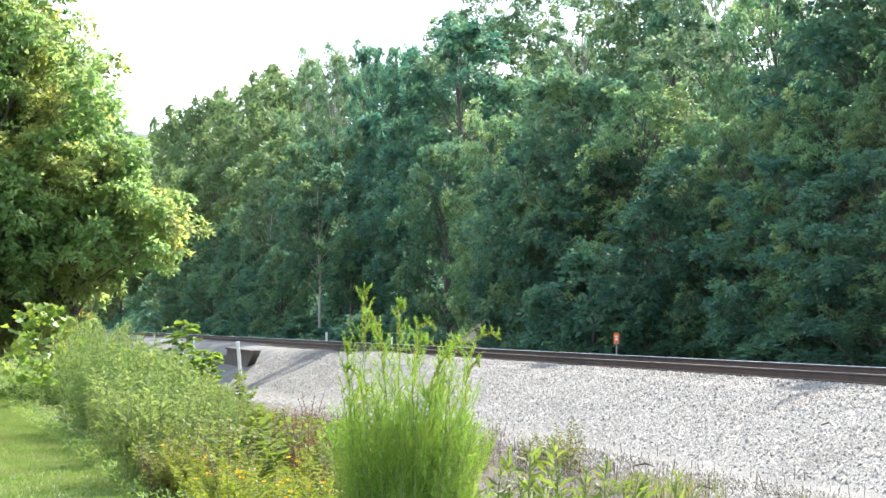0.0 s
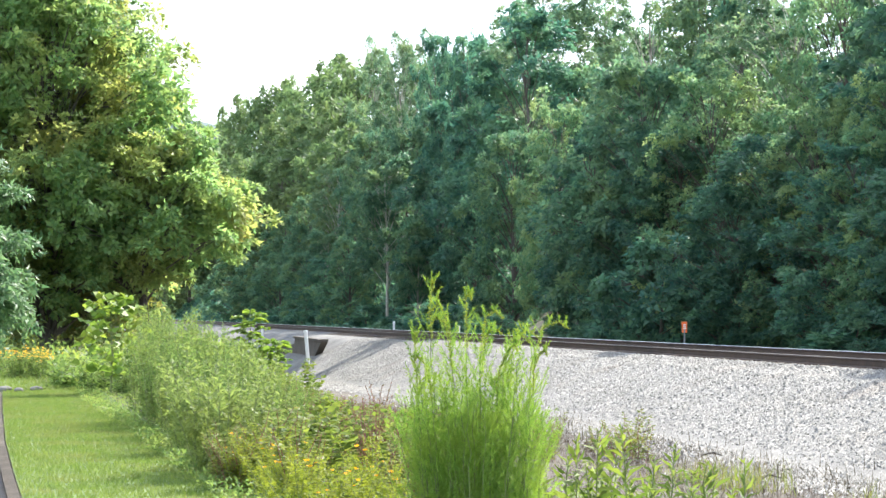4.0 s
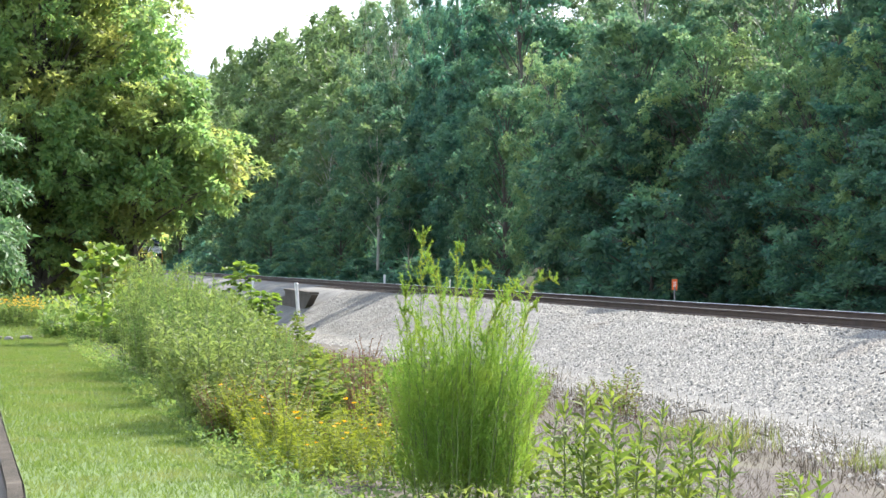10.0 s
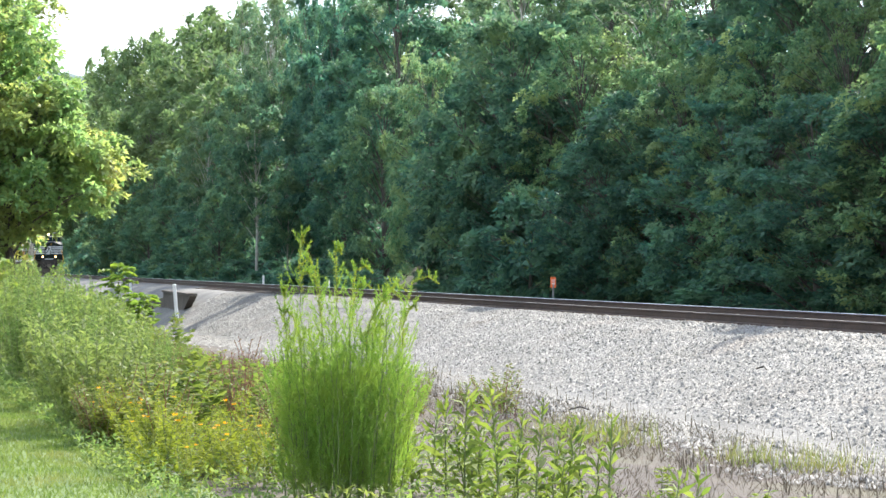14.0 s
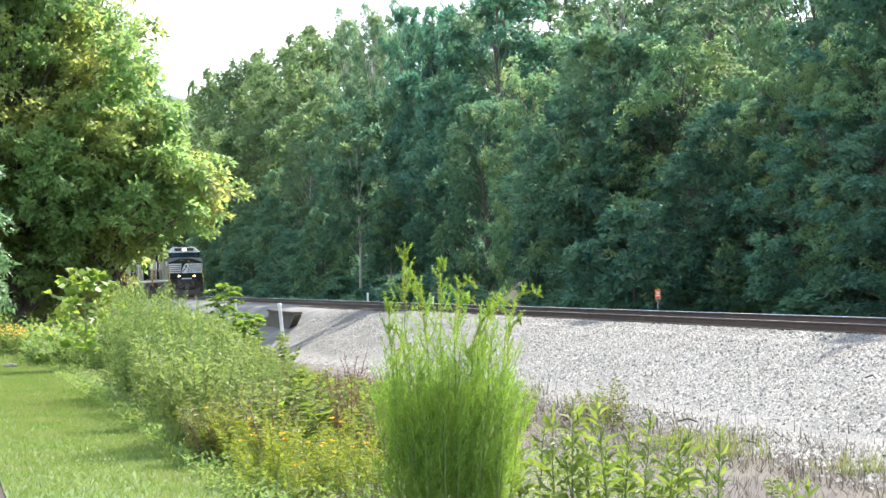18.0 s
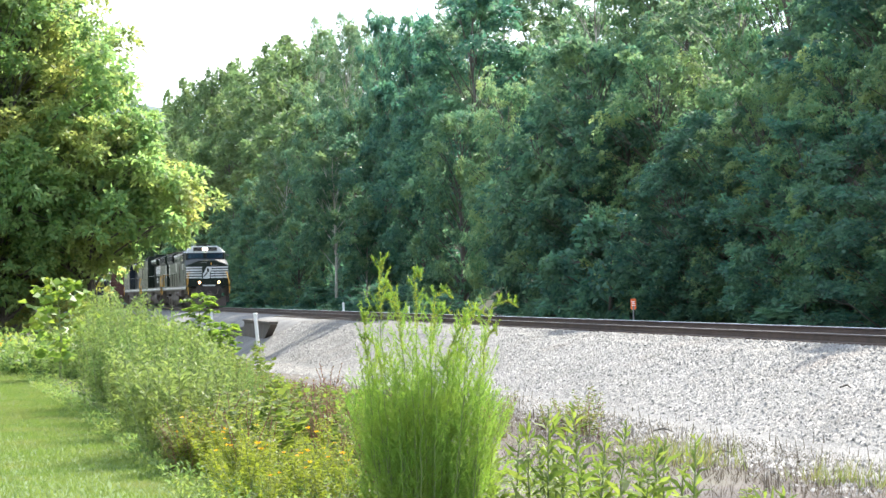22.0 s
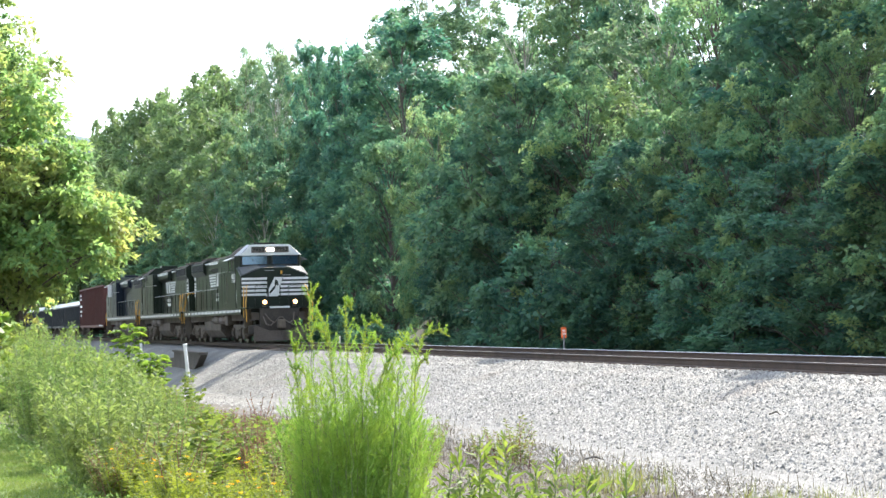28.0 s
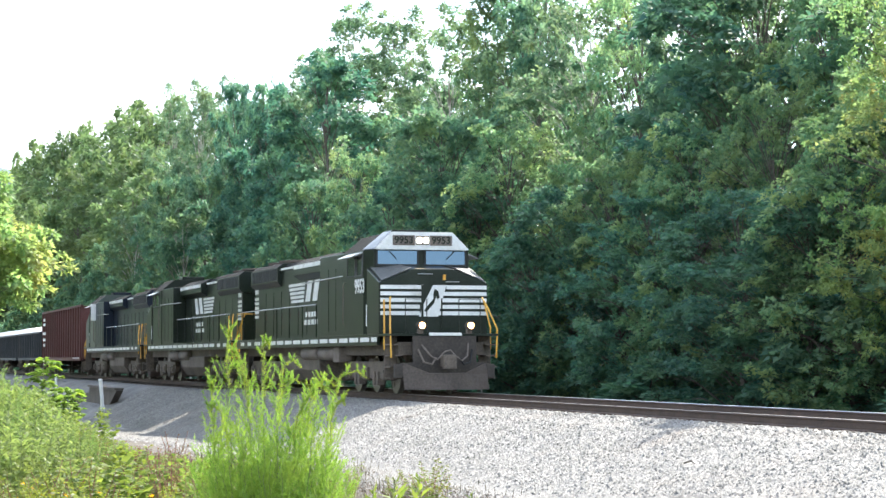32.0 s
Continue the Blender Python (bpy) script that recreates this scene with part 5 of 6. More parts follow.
def locomotive(label, hood_mat, cab_mat, number, lit, emblem=True):
    root = new("locomotive")
    # frame, sills and deck
    box_part("underframe", (-21.0, -0.5, -1.2, 1.2, 1.05, 1.40), GRIME, root, "grimy steel underframe", 0.02)
    box_part("deck", (-21.4, -0.20, -1.53, 1.53, 1.56, 1.63), hood_mat, root, "walkway deck", 0.01)
    for s in (-1, 1):
        sill = box_part("side_sill", (-21.2, -1.5, min(s * 1.44, s * 1.52), max(s * 1.44, s * 1.52), 1.32, 1.56), hood_mat, root, "", 0.01)
        n = 16
        for k in range(n):
            x = -20.4 + k * 1.22
            box_part("sill_stripe", (x, x + (0.98 if 1 < k < 15 else 0.6), min(s * 1.52, s * 1.527), max(s * 1.52, s * 1.527), 1.42, 1.54), WHITE_PAINT, sill, "white reflective stripe", 0)
    # pilot, plow, coupler
    for e, x in ((1, -0.20), (-1, -21.38)):
        d = 1 if e > 0 else -1
        bm = prism(bmesh.new(), [(-1.40, 0.45), (-1.40, 0.80), (-0.88, 0.86), (-0.88, 1.56), (0.88, 1.56), (0.88, 0.86), (1.40, 0.80), (1.40, 0.45)], 0, x - 0.06, x + 0.06, 0.012)
        pilot = part("pilot", bm, SHADED_GRIME, root, "grimy end plate, recess shade in its dark colour")
        bm = bmesh.new()
        prow = [(x + d * 0.04, -1.18), (x + d * 0.30, -0.50), (x + d * 0.42, 0), (x + d * 0.30, 0.50), (x + d * 0.04, 1.18)]
        lowr = [bm.verts.new((a + d * 0.22, b, 0.13)) for a, b in prow]
        midr = [bm.verts.new((a + d * 0.05, b, 0.55)) for a, b in prow]
        topr = [bm.verts.new((a, b, 0.86 if abs(b) > 0.6 else 0.58)) for a, b in prow]
        for r0, r1 in ((lowr, midr), (midr, topr)):
            for i in range(4):
                bm.faces.new((r0[i], r0[i + 1], r1[i + 1], r1[i]) if d > 0 else (r0[i + 1], r0[i], r1[i], r1[i + 1]))
        bmesh.ops.solidify(bm, geom=list(bm.faces), thickness=0.03)
        part("plow", bm, DUST, pilot, "dusty steel snow plow")
        bm = box(bmesh.new(), *sorted((x, x + d * 0.42)), -0.13, 0.13, 0.74, 1.0, 0.03)
        box(bm, *sorted((x + d * 0.36, x + d * 0.62)), -0.19, 0.17, 0.68, 1.06, 0.05)
        part("coupler", bm, GRIME, pilot, "cast steel coupler")
        for y in (-0.75, 0.75):
            rods("air_hose", [[(x + d * 0.06, y, 1.2), (x + d * 0.26, y * 0.86, 0.86), (x + d * 0.34, y * 0.6, 0.80), (x + d * 0.30, y * 0.42, 0.98)]], 0.028, BLACK_RUBBER if y > 0 else DUST, pilot, "hanging air hose")
        part("cable", tube(bmesh.new(), [(x + d * 0.1, -0.66, 1.32), (x + d * 0.3, -0.46, 1.02), (x + d * 0.36, -0.30, 0.93), (x + d * 0.40, -0.10, 1.14), (x + d * 0.40, 0.04, 1.18), (x + d * 0.40, 0.20, 1.02), (x + d * 0.36, 0.38, 0.90), (x + d * 0.3, 0.55, 1.02), (x + d * 0.1, 0.64, 1.36)], 0.024, 6), DUST, pilot, "looped jumper cable")
        box_part("step_board", (*sorted((x + d * 0.06, x + d * 0.12)), -0.45, 0.45, 1.57, 1.65), WHITE_PAINT, pilot, "white edge of the footboard", 0.005)
        for s in (-1, 1):
            corner_steps(pilot, x, d, s)
            rods("grab_rail", [[(x - d * 0.02, s * 1.47, 0.98), (x - d * 0.02, s * 1.50, 1.75), (x - d * 0.55, s * 1.36, 2.42), (x - d * 0.75, s * 1.30, 2.62)]], 0.024, YELLOW_PAINT, root, "yellow handrail")
            rods("grab_rail", [[(x - d * 0.62, s * 1.50, 1.20), (x - d * 0.62, s * 1.50, 1.80), (x - d * 0.95, s * 1.42, 2.55)]], 0.024, YELLOW_PAINT, root, "yellow handrail")
        if d < 0:
            rods("end_rail", [[(x, -1.3, 1.6), (x, -1.3, 2.6), (x, 1.3, 2.6), (x, 1.3, 1.6)], [(x, -0.4, 1.6), (x, -0.4, 2.6)], [(x, 0.4, 1.6), (x, 0.4, 2.6)]], 0.02, YELLOW_PAINT, root, "yellow end railing")
    # trucks and tank
    truck(root, -4.1, 3, 2.05, 0.52, GRIME)
    truck(root, -17.9, 3, 2.05, 0.52, GRIME)
    tank = part("fuel_tank", prism(bmesh.new(), [(-1.3, 0.62), (-1.05, 0.28), (1.05, 0.28), (1.3, 0.62), (1.3, 1.05), (-1.3, 1.05)], 0, -14.6, -9.2, 0.04), GRIME, root, "grimy fuel tank", )
    for s in (-1, 1):
        for k, x in enumerate((-8.9, -11.2)):
            part("air_reservoir", tube(bmesh.new(), [(x, s * 1.22, 1.12), (x + 0.03, s * 1.22, 1.12), (x + 1.9, s * 1.22, 1.12), (x + 1.93, s * 1.22, 1.12)], [0.15, 0.22, 0.22, 0.15], 14), DUST, root, "dusty air reservoir cylinder", True)
        box_part("equipment_box", (-7.0, -6.3, min(s * 1.0, s * 1.4), max(s * 1.0, s * 1.4), 0.85, 1.32), DUST, root, "dusty equipment box", 0.03)
    # nose
    bm = bmesh.new()
    # corner rows: x, half width, side height, middle height
    rows = []
    for x, w, hs, hm in ((-1.20, 1.54, 3.02, 3.40), (-2.55, 1.54, 3.46, 3.56)):
        rows.append([bm.verts.new(c) for c in ((x, -w, 1.63), (x, -w, hs), (x, -0.55, hm), (x, 0.55, hm), (x, w, hs), (x, w, 1.63))])
    f, b = rows
    bm.faces.new(f)
    bm.faces.new(b[::-1])
    for i in range(5):
        bm.faces.new((f[i], b[i], b[i + 1], f[i + 1]))
    bm.faces.new((f[5], b[5], b[0], f[0]))
    bmesh.ops.recalc_face_normals(bm, faces=list(bm.faces))
    bmesh.ops.bevel(bm, geom=list(bm.edges), offset=0.035, segments=2, affect="EDGES", profile=0.6)
    nose = part("nose", bm, cab_mat, root, "", False)
    for s in (-1, 1):
        bm = bmesh.new()
        q = [(-1.23, s * 1.47, 3.06), (-1.23, s * 0.62, 3.405), (-2.53, s * 0.62, 3.572), (-2.53, s * 1.44, 3.472)]
        top = [bm.verts.new(Vector(c) + Vector((0, 0, 0.03))) for c in q]
        low = [bm.verts.new(Vector(c) + Vector((0, 0, 0.005))) for c in q]
        bm.faces.new(top)
        bm.faces.new(low[::-1])
        for i in range(4):
            bm.faces.new((top[i], low[i], low[(i + 1) % 4], top[(i + 1) % 4]))
        bmesh.ops.recalc_face_normals(bm, faces=list(bm.faces))
        part("nose_top_panel", bm, NOSE_GREY, nose, "grey anti-glare nose panel")
    xs = -1.185
    if emblem:
        for k in range(5):
            z = 2.85 - k * 0.178
            for a, c in ((-1.51, -0.30 - 0.10 * (k > 2)), (0.36 - 0.08 * k, 1.51)):
                box_part("nose_stripe", (xs, xs + 0.006, a, c, z, z + 0.105), WHITE_PAINT, nose, "white painted stripe", 0)
        bm = prism(bmesh.new(), [(-0.02, 2.96), (0.36, 2.96), (0.22, 2.5), (0.12, 2.10), (-0.42, 2.10), (-0.30, 2.42)], 0, xs, xs + 0.008)
        part("emblem_ground", bm, WHITE_PAINT, nose, "white emblem ground")
        bm = prism(bmesh.new(), [(0.02, 2.86), (0.12, 2.80), (0.16, 2.62), (0.10, 2.56), (0.06, 2.66), (-0.06, 2.52), (-0.20, 2.38), (-0.28, 2.26), (-0.22, 2.22), (-0.10, 2.36), (0.0, 2.46), (-0.02, 2.70)], 0, xs + 0.008, xs + 0.014)
        part("emblem_shape", bm, BLACK, nose, "dark abstract emblem shape")
    bm = box(bmesh.new(), xs, xs + 0.02, -0.36, -0.30, 1.7, 2.95, 0)
    box(bm, xs, xs + 0.02, 0.20, 0.24, 1.7, 2.60, 0)
    part("nose_door_frame", bm, cab_mat, nose, "nose door frame")
    rods("nose_grab", [[(xs, -0.45, 3.26), (xs + 0.07, -0.45, 3.26), (xs + 0.07, -0.05, 3.26), (xs, -0.05, 3.26)]], 0.014, SILVER, nose, "grab iron")
    rods("nose_grab", [[(xs, 0.35, 3.05), (xs + 0.07, 0.35, 3.05), (xs + 0.07, 0.70, 3.05), (xs, 0.70, 3.05)]], 0.014, SILVER, nose, "grab iron")
    box_part("nose_tag", (xs, xs + 0.012, 0.26, 0.34, 3.10, 3.25), YELLOW_PAINT, nose, "small yellow tag", 0)
    for s in (-1, 1):
        rods("front_rail", [[(-0.33, s * 1.05, 1.63), (-0.33, s * 1.05, 2.55), (-0.33, s * 0.45, 2.55), (-0.33, s * 0.45, 1.63)]], 0.018, cab_mat, root, "dark front railing")
    # cab
    # rings along the cab: x, half width, half width of the roof
    bm = bmesh.new()
    rings = [[bm.verts.new(c) for c in ((x, -w, 1.63), (x, -w, 3.98), (x, -v, 4.46), (x, v, 4.46), (x, w, 3.98), (x, w, 1.63))] for x, w, v in ((-5.3, 1.53, 0.95), (-2.95, 1.53, 0.95), (-2.42, 1.37, 0.88))]
    for r0, r1 in zip(rings, rings[1:]):
        for i in range(6):
            bm.faces.new((r0[i], r1[i], r1[(i + 1) % 6], r0[(i + 1) % 6]))
    bm.faces.new(rings[0])
    bm.faces.new(rings[-1][::-1])
    bmesh.ops.recalc_face_normals(bm, faces=list(bm.faces))
    bmesh.ops.bevel(bm, geom=list(bm.edges), offset=0.025, segments=2, affect="EDGES", profile=0.7)
    cab = part("cab", bm, cab_mat, root)
    bm = prism(bmesh.new(), [(-1.36, 4.0), (-0.88, 4.475), (0.88, 4.475), (1.36, 4.0), (1.30, 3.98), (-1.30, 3.98)], 0, -2.42, -2.30, 0.01)
    part("roof_visor", bm, WHITE_PAINT, cab, "white painted roof front")
    for s in (-1, 1):
        bm = bmesh.new()
        q = [(-2.36, s * 1.375, 4.0), (-2.95, s * 1.545, 4.0), (-2.95, s * 0.97, 4.475), (-2.36, s * 0.90, 4.475)]
        vs = [bm.verts.new(c) for c in q] + [bm.verts.new((c[0], c[1] - s * 0.01, c[2] + 0.012)) for c in q]
        for fc in ((0, 1, 2, 3), (7, 6, 5, 4), (0, 4, 5, 1), (1, 5, 6, 2), (2, 6, 7, 3), (3, 7, 4, 0)):
            bm.faces.new([vs[i] for i in fc])
        bmesh.ops.recalc_face_normals(bm, faces=list(bm.faces))
        part("roof_chamfer", bm, SILVER, cab, "pale roof chamfer")
        pane = box_part("windshield", (-2.42, -2.395, min(s * 0.13, s * 1.26), max(s * 0.13, s * 1.26), 3.57, 3.96), GLASS, cab, "blue-tinted windshield pane", 0)
        bm = bmesh.new()
        y0, y1 = min(s * 0.08, s * 1.31), max(s * 0.08, s * 1.31)
        for d in ((y0, y1, 3.53, 3.58), (y0, y1, 3.95, 4.0), (y0, y0 + 0.05, 3.58, 3.95), (y1 - 0.05, y1, 3.58, 3.95)):
            box(bm, -2.42, -2.385, *d, 0)
        part("window_frame", bm, BLACK_RUBBER, pane, "black window frame")
        rods("wiper", [[(-2.38, s * 0.95, 3.95), (-2.37, s * 0.72, 3.72)]], 0.012, BLACK_RUBBER, pane, "wiper")
        board = box_part("number_board", (-2.302, -2.285, min(s * 0.22, s * 0.86), max(s * 0.22, s * 0.86), 4.10, 4.38), DUST, cab, "number board", 0)
        lettering(number, 0.2, Matrix.Translation((-2.283, s * 0.54, 4.24)) @ Euler((radians(90), 0, radians(90))).to_matrix().to_4x4(), BLACK, board, "road_number")
        for x0, x1 in ((-3.6, -3.02), (-4.7, -3.8)):
            side_w = box_part("side_window", (x0, x1, min(s * 1.53, s * 1.545), max(s * 1.53, s * 1.545), 3.30, 3.82), DARK_GLASS, cab, "dark cab side window", 0)
            bm = bmesh.new()
            for d in ((x0 - 0.05, x1 + 0.05, 3.25, 3.30), (x0 - 0.05, x1 + 0.05, 3.82, 3.87), (x0 - 0.05, x0, 3.30, 3.82), (x1, x1 + 0.05, 3.30, 3.82)):
                box(bm, d[0], d[1], min(s * 1.53, s * 1.56), max(s * 1.53, s * 1.56), d[2], d[3], 0)
            part("window_frame", bm, NOSE_GREY, side_w, "grey window frame")
        bm = prism(bmesh.new(), [(-1.53, 3.90), (-1.86, 3.78), (-1.86, 3.80), (-1.53, 3.94)] if s < 0 else [(1.53, 3.90), (1.86, 3.78), (1.86, 3.80), (1.53, 3.94)], 0, -4.7, -3.0)
        part("sun_shade", bm, SILVER, cab, "silver sun shade over the window")
        lettering(number, 0.40, Matrix.Translation((-3.35, s * 1.536, 2.97)) @ Euler((radians(90), 0, radians(0 if s < 0 else 180))).to_matrix().to_4x4(), WHITE_PAINT, cab, "road_number")
        box_part("cab_marking", (-2.62, -2.50, min(s * 1.53, s * 1.536), max(s * 1.53, s * 1.536), 1.85, 2.45), WHITE_PAINT, cab, "white vertical marking", 0)
        rods("cab_grab", [[(-5.0, s * 1.53, 1.9), (-5.0, s * 1.60, 1.95), (-5.0, s * 1.60, 3.1), (-5.0, s * 1.53, 3.15)]], 0.016, DUST, cab, "grab iron")
    lamp = part("headlight", box(bmesh.new(), -2.30, -2.27, -0.19, 0.19, 4.12, 4.36, 0.02), DUST, cab, "twin headlight housing")
    for s in (-1, 1):
        part("lens", tube(bmesh.new(), [(-2.275, s * 0.092, 4.24), (-2.255, s * 0.092, 4.24)], [0.085, 0.075], 16), LAMP if lit else GLASS, lamp, "glowing headlight lens" if lit else "unlit headlight lens")
        ditch = part("ditch_light", tube(bmesh.new(), [(-0.24, s * 0.68, 1.84), (0.0, s * 0.68, 1.84), (0.02, s * 0.68, 1.84)], [0.10, 0.125, 0.125], 16), SHADED_GRIME, root, "round ditch light")
        part("lens", tube(bmesh.new(), [(0.02, s * 0.68, 1.84), (0.035, s * 0.68, 1.84)], [0.088, 0.075], 16), DITCH if lit else GLASS, ditch, "glowing amber lens" if lit else "unlit lens")
        box_part("bracket", (-0.28, -0.08, min(s * 0.62, s * 0.74), max(s * 0.62, s * 0.74), 1.62, 1.75), GRIME, ditch, "", 0)
    # long hood in sections
    box_part("equipment_cabinet", (-8.3, -5.3, -1.50, 1.50, 1.63, 4.02), hood_mat, root, "wide electrical cabinet behind the cab", 0.04)
    hood = part("hood", prism(bmesh.new(), [(-0.95, 1.63), (-0.95, 3.95), (-0.75, 4.18), (0.75, 4.18), (0.95, 3.95), (0.95, 1.63)], 0, -20.6, -8.3, 0.03), hood_mat, root)
    blower = part("blower_housing", prism(bmesh.new(), [(-0.96, 3.50), (-1.20, 3.66), (-1.20, 4.0), (-0.75, 4.22), (0.75, 4.22), (1.20, 4.0), (1.20, 3.66), (0.96, 3.50)], 0, -13.3, -8.3, 0.02), hood_mat, root, "overhanging blower housing")
    for s in (-1, 1):
        box_part("roof_edge", (-13.2, -8.4, min(s * 1.20, s * 1.212), max(s * 1.20, s * 1.212), 3.86, 3.99), WHITE_PAINT, blower, "white painted roof edge", 0)
    rad = part("radiator_housing", prism(bmesh.new(), [(-0.97, 3.42), (-1.10, 3.58), (-1.10, 4.06), (-0.90, 4.22), (0.90, 4.22), (1.10, 4.06), (1.10, 3.58), (0.97, 3.42)], 0, -20.7, -16.2, 0.03), hood_mat, root, "wide radiator housing")
    for s in (-1, 1):
        bm = bmesh.new()
        for k in range(14):
            x = -20.4 + k * 0.3
            box(bm, x, x + 0.2, min(s * 1.095, s * 1.115), max(s * 1.095, s * 1.115), 3.64, 4.02, 0)
        part("grille", bm, BLACK_RUBBER, rad, "dark radiator grille")
        box_part("roof_edge", (-16.2, -13.4, min(s * 0.93, s * 0.99), max(s * 0.93, s * 0.99), 3.96, 4.03), WHITE_PAINT, hood, "pale roof edge", 0)
        # hood doors
        for k in range(9):
            x = -19.9 + k * 1.27
            door = box_part("hood_door", (x, x + 1.18, min(s * 0.95, s * 0.966), max(s * 0.95, s * 0.966), 1.75, 3.25), hood_mat, hood, "", 0)
            box_part("latch", (x + 0.05, x + 0.09, min(s * 0.966, s * 0.985), max(s * 0.966, s * 0.985), 2.3, 2.5), DUST, door, "", 0)
        for k in range(3):
            x = -7.95 + k * 0.9
            box_part("cabinet_door", (x, x + 0.8, min(s * 1.50, s * 1.512), max(s * 1.50, s * 1.512), 1.75, 3.6), hood_mat, root, "", 0)
        if emblem:
            # plain bars and blocks for the railroad's mark
            z0 = 2.80
            for k in range(5):
                box_part("logo_bar", (-15.0 + 0.10 * k, -12.6 - 0.05 * k, min(s * 0.966, s * 0.974), max(s * 0.966, s * 0.974), z0 + 0.135 * (4 - k), z0 + 0.135 * (4 - k) + 0.09), WHITE_PAINT, hood, "white logo bar", 0)
            for x0 in (-12.45, -11.45):
                bm = prism(bmesh.new(), [(x0 - 0.1, z0), (x0 + 0.28, z0 + 0.66), (x0 + 0.92, z0 + 0.66), (x0 + 0.56, z0)], 1, *sorted((s * 0.966, s * 0.975)))
                part("logo_block", bm, WHITE_PAINT, hood, "white logo block")
            for z, xa, xb in ((2.30, -12.5, -10.9), (2.05, -12.7, -10.7)):
                for k in range(4):
                    w = (xb - xa) / 4
                    box_part("small_print_bar", (xa + k * w, xa + (k + 0.72) * w, min(s * 0.966, s * 0.974), max(s * 0.966, s * 0.974), z, z + 0.16), WHITE_PAINT, hood, "white bar of small print", 0)
            for k in range(5):
                box_part("rear_stripe", (-20.55, -19.9, min(s * 0.97, s * 0.98), max(s * 0.97, s * 0.98), 2.40 + 0.16 * k, 2.50 + 0.16 * k), WHITE_PAINT, hood, "white stripe at the hood's end", 0)
            box_part("rear_number_bar", (-20.5, -19.95, min(s * 0.97, s * 0.98), max(s * 0.97, s * 0.98), 3.26, 3.42), WHITE_PAINT, hood, "white number bar", 0)
        # handrails
        rods("handrail", [[(-20.6, s * 1.44, 2.62), (-9.0, s * 1.44, 2.62)]], 0.02, SILVER, root, "long grey handrail")
        for k in range(7):
            x = -20.4 + k * 1.9
            rods("stanchion", [[(x, s * 1.44, 1.6), (x, s * 1.44, 2.62)]], 0.018, cab_mat, root)
        rods("upper_handrail", [[(-10.4, s * 1.54, 3.30), (-5.2, s * 1.56, 3.34)]], 0.02, SILVER, root, "pale upper handrail")
    # roof things
    part("exhaust_stack", box(bmesh.new(), -12.6, -11.7, -0.3, 0.3, 4.2, 4.34, 0.03), GRIME, root)
    part("horn", tube(bmesh.new(), [(-6.2, 0.2, 4.18), (-5.8, 0.2, 4.2), (-5.6, 0.2, 4.2)], [0.03, 0.04, 0.11], 10), DUST, root, "roof horn")
    part("air_conditioner", box(bmesh.new(), -4.7, -3.7, -0.5, 0.5, 4.46, 4.62, 0.04), hood_mat, root, "roof air conditioner")
    for x in (-17.6, -19.4):
        part("fan", tube(bmesh.new(), [(x, 0, 4.29), (x, 0, 4.36), (x, 0, 4.37)], [0.72, 0.72, 0.6], 24), GRIME, root, "round radiator fan")
    return tagged(root, label, "locomotive", "locomotives of the train")


def corner_steps(parent, x, d, s):
    bm = bmesh.new()
    for k, z in enumerate((0.42, 0.72, 1.02, 1.32)):
        box(bm, *sorted((x - d * 0.08, x - d * 0.58)), *sorted((s * 1.18, s * 1.50)), z, z + 0.03, 0)
    box(bm, *sorted((x - d * 0.60, x - d * 0.64)), *sorted((s * 1.15, s * 1.50)), 0.40, 1.60, 0)
    return part("steps", bm, GRIME, parent, "grimy corner steps")


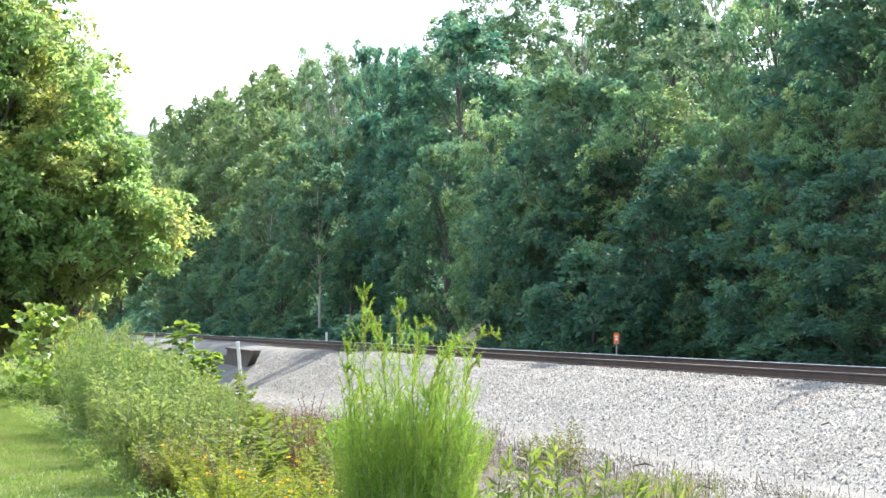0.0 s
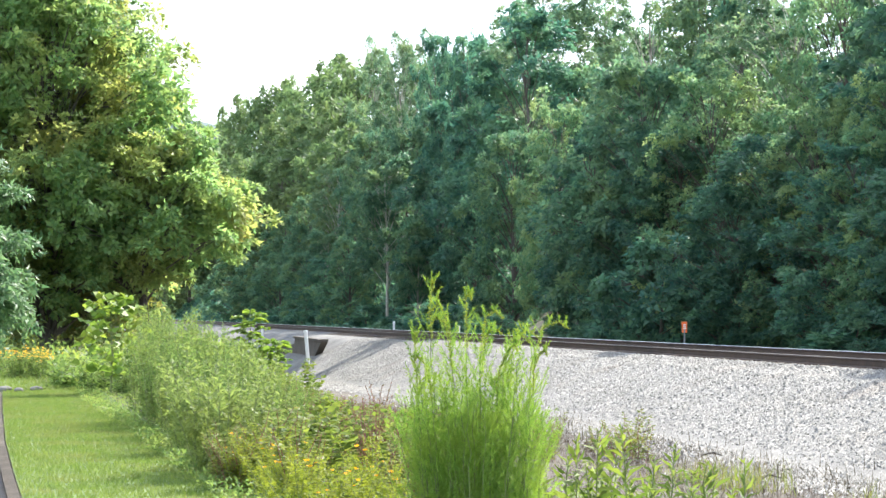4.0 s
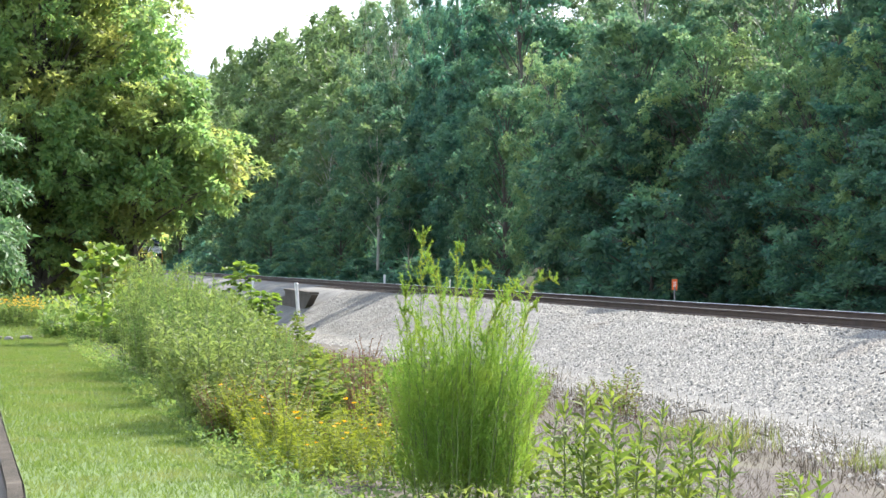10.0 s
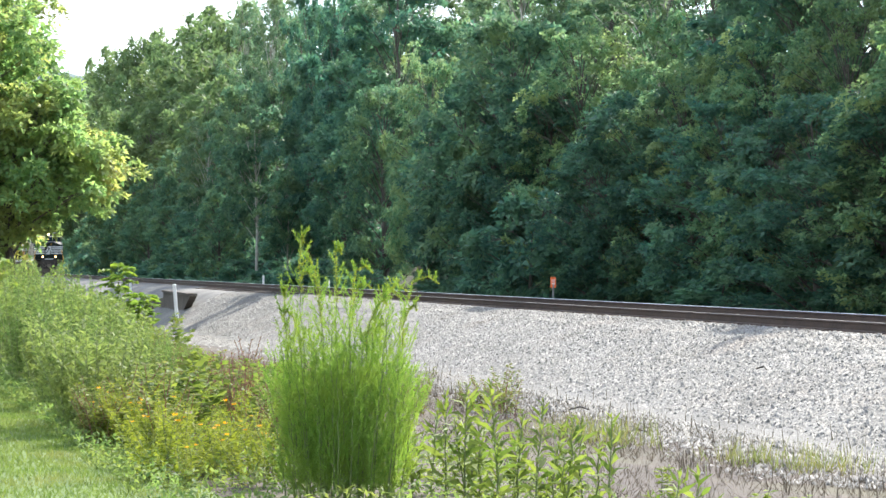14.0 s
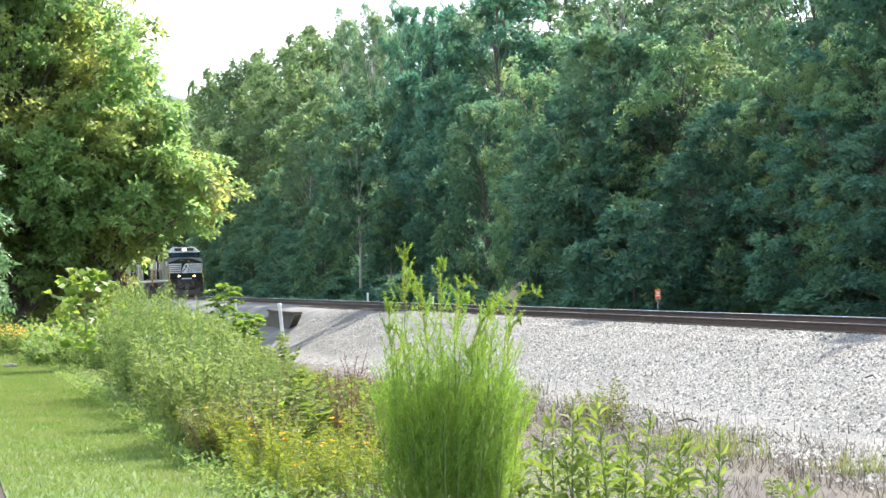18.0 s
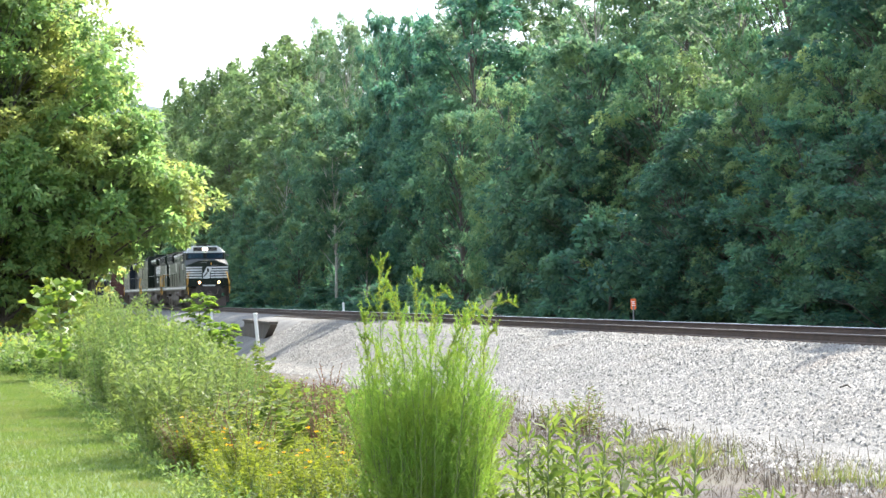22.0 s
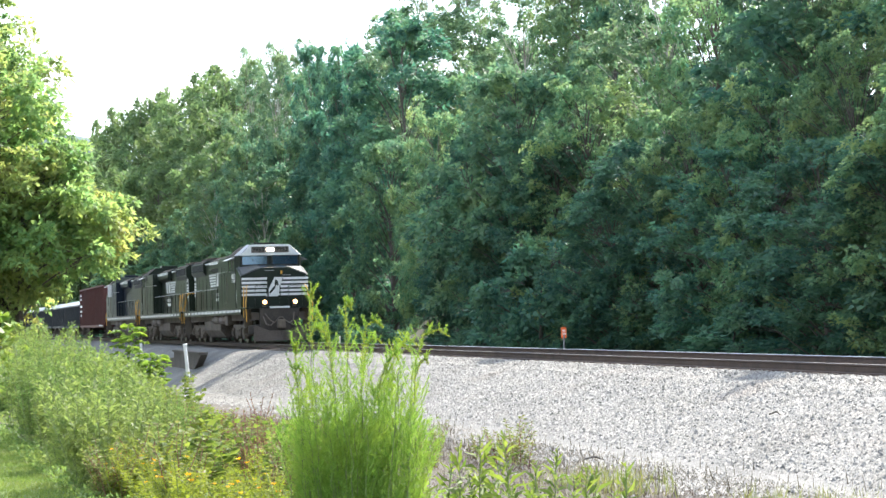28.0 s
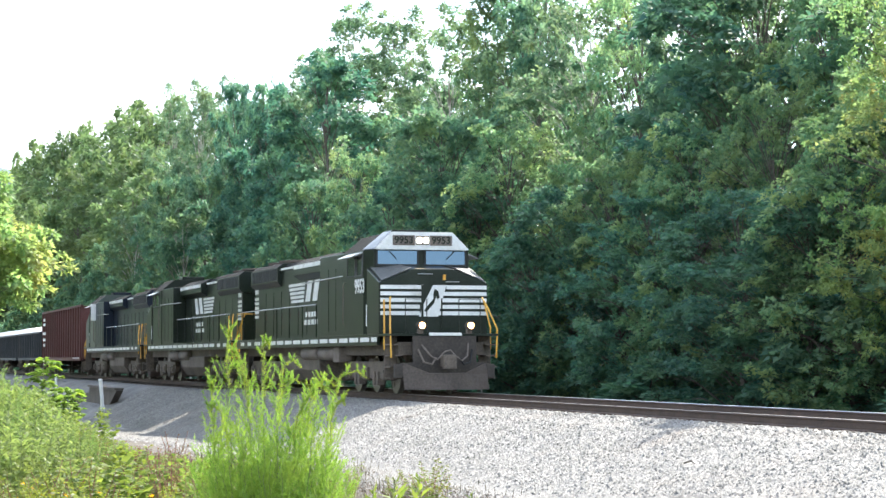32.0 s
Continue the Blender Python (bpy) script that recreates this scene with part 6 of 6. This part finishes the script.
def freight_car(label, length, height, mat, load=True, marks=True, name="gondola_car"):
    root = new(name)
    a, b = -length + 0.5, -0.5
    part("side_wall", box(bmesh.new(), a, b, -1.52, -1.46, 0.95, height, 0.01), mat, root)
    part("side_wall", box(bmesh.new(), a, b, 1.46, 1.52, 0.95, height, 0.01), mat, root)
    for x in (a, b - 0.06):
        part("end_wall", box(bmesh.new(), x, x + 0.06, -1.46, 1.46, 0.95, height, 0.01), mat, root)
    part("floor_pan", box(bmesh.new(), a, b, -1.46, 1.46, 0.9, 1.05, 0.01), mat, root)
    for s in (-1, 1):
        part("top_rim", box(bmesh.new(), a - 0.03, b + 0.03, min(s * 1.45, s * 1.60), max(s * 1.45, s * 1.60), height - 0.04, height + 0.08, 0.01), mat, root)
        part("side_sill", box(bmesh.new(), a, b, min(s * 1.50, s * 1.60), max(s * 1.50, s * 1.60), 0.88, 1.08, 0.01), mat, root)
        n = max(8, int(length / 1.2))
        for k in range(n):
            x = a + 0.2 + k * (b - a - 0.4) / (n - 1)
            part("rib", box(bmesh.new(), x - 0.06, x + 0.06, min(s * 1.52, s * 1.62), max(s * 1.52, s * 1.62), 1.05, height - 0.04, 0.01), mat, root)
        if marks:
            for k, (z, w) in enumerate(((height - 0.45, 0.9), (height - 0.75, 1.3), (height - 1.35, 1.9), (height - 1.75, 1.5), (height - 2.1, 1.0))):
                part("print_bar", box(bmesh.new(), a + 1.6 - w / 2, a + 1.6 + w / 2, min(s * 1.62, s * 1.63), max(s * 1.62, s * 1.63), z - 0.1, z + 0.08, 0), WHITE_PAINT, root, "pale bar of worn print")
            part("sill_stripe", box(bmesh.new(), b - 3.6, b - 0.6, min(s * 1.60, s * 1.607), max(s * 1.60, s * 1.607), 1.0, 1.06, 0), WHITE_PAINT, root, "white reflective stripe")
    if load:
        bm = bmesh.new()
        n, m = 40, 8
        grid = [[bm.verts.new((a + 0.05 + (b - a - 0.1) * i / n, -1.44 + 2.88 * j / m, height - 0.12 + 0.75 * math.sin(math.pi * j / m) * (0.6 + 0.4 * math.sin(i * 0.9)) + 0.08 * noise.noise((i * 0.7, j * 0.9, length)))) for j in range(m + 1)] for i in range(n + 1)]
        for i in range(n):
            for j in range(m):
                bm.faces.new((grid[i][j], grid[i + 1][j], grid[i + 1][j + 1], grid[i][j + 1]))
        part("load", bm, LOAD, root, "pale heaped load", True)
    for x in (a + 1.9, b - 1.9):
        truck(root, x, 2, 1.75, 0.42, GRIME)
    for x in (a, b):
        part("coupler", box(bmesh.new(), x - 0.45, x + 0.45, -0.14, 0.14, 0.75, 1.0, 0.03), GRIME, root)
    return tagged(root, label, "freight car", "freight cars of the train")


# Dark and rough, to keep the sky's reflection off the roofs.
DULL_ROOF = surface("matt_dark_roof", (0.010, 0.010, 0.009), (0.024, 0.023, 0.021), 0.9, 0, 1.5, 16, 0.1, shine=0.1)


def dull_tops(ob):
    """Matt dark paint on the faces that look upwards, so the sky doesn't shine off them."""
    ob.data.materials.append(DULL_ROOF)
    for p in ob.data.polygons:
        if p.normal.z > 0.3:
            p.material_index = len(ob.data.materials) - 1


lead = locomotive("black freight locomotive with white nose stripes and lit headlights", BLACK, BLACK, "9953", True)
second = locomotive("black freight locomotive running backwards behind the leader", BLACK, BLACK, "", False)
third = locomotive("dark blue-black locomotive with a grey-green cab", BLUE_BLACK, GREY_PAINT, "", False, False)
box_part("side_panel", (-5.36, -5.31, 1.52, 1.80, 3.05, 3.95), WHITE_PAINT, third, "bright white side panel", 0.02)
for thing in (lead, second, third):
    for ob in thing.children:
        if ob.name.split(".")[0] in ("equipment_cabinet", "hood", "blower_housing", "radiator_housing", "cab", "air_conditioner"):
            dull_tops(ob)
train = [(lead, 0.0, 0), (second, 43.6, 180), (third, 66.0, 180)]
train.append((freight_car("tall oxide-red gondola car with worn white print", 22.0, 4.0, RED_CAR, False), 66.4, 0))
dark_car = freight_car("dark gondola car heaped with a pale load", 16.5, 2.75, DARK_CAR, True, False)
train.append((dark_car, 89.0, 0))
for k in range(1, 7):
    train.append((freight_car("dark gondola car heaped with a pale load", 16.5, 2.75, DARK_CAR, True, False), 89.0 + 17.0 * k, 0))


def front_x(t):
    return -53.32 + 9.40 * (t - 32) - 0.0098 * (t - 32) ** 2


def motions():
    for ob, s, turn in train:
        walk(ob, [(t, pose(front_x(t) - s, TRACK_Y, RAIL_Z, 0, 0, turn)) for t in (0, 4, 8, 12, 16, 20, 24, 28, 32)])
    back = {train[1][0], train[2][0]}
    for ob, x, r in WHEELS:
        d = -1 if ob.parent.parent in back else 1
        rows, t = [], 0.0
        while t < 32.0:
            rows.append((t, pose(x, 0, r, 0, d * math.degrees((front_x(t) - front_x(0)) / r), 0)))
            t += 2 / 30
        rows.append((32.0, pose(x, 0, r, 0, d * math.degrees((front_x(32) - front_x(0)) / r), 0)))
        walk(ob, rows)


motions()
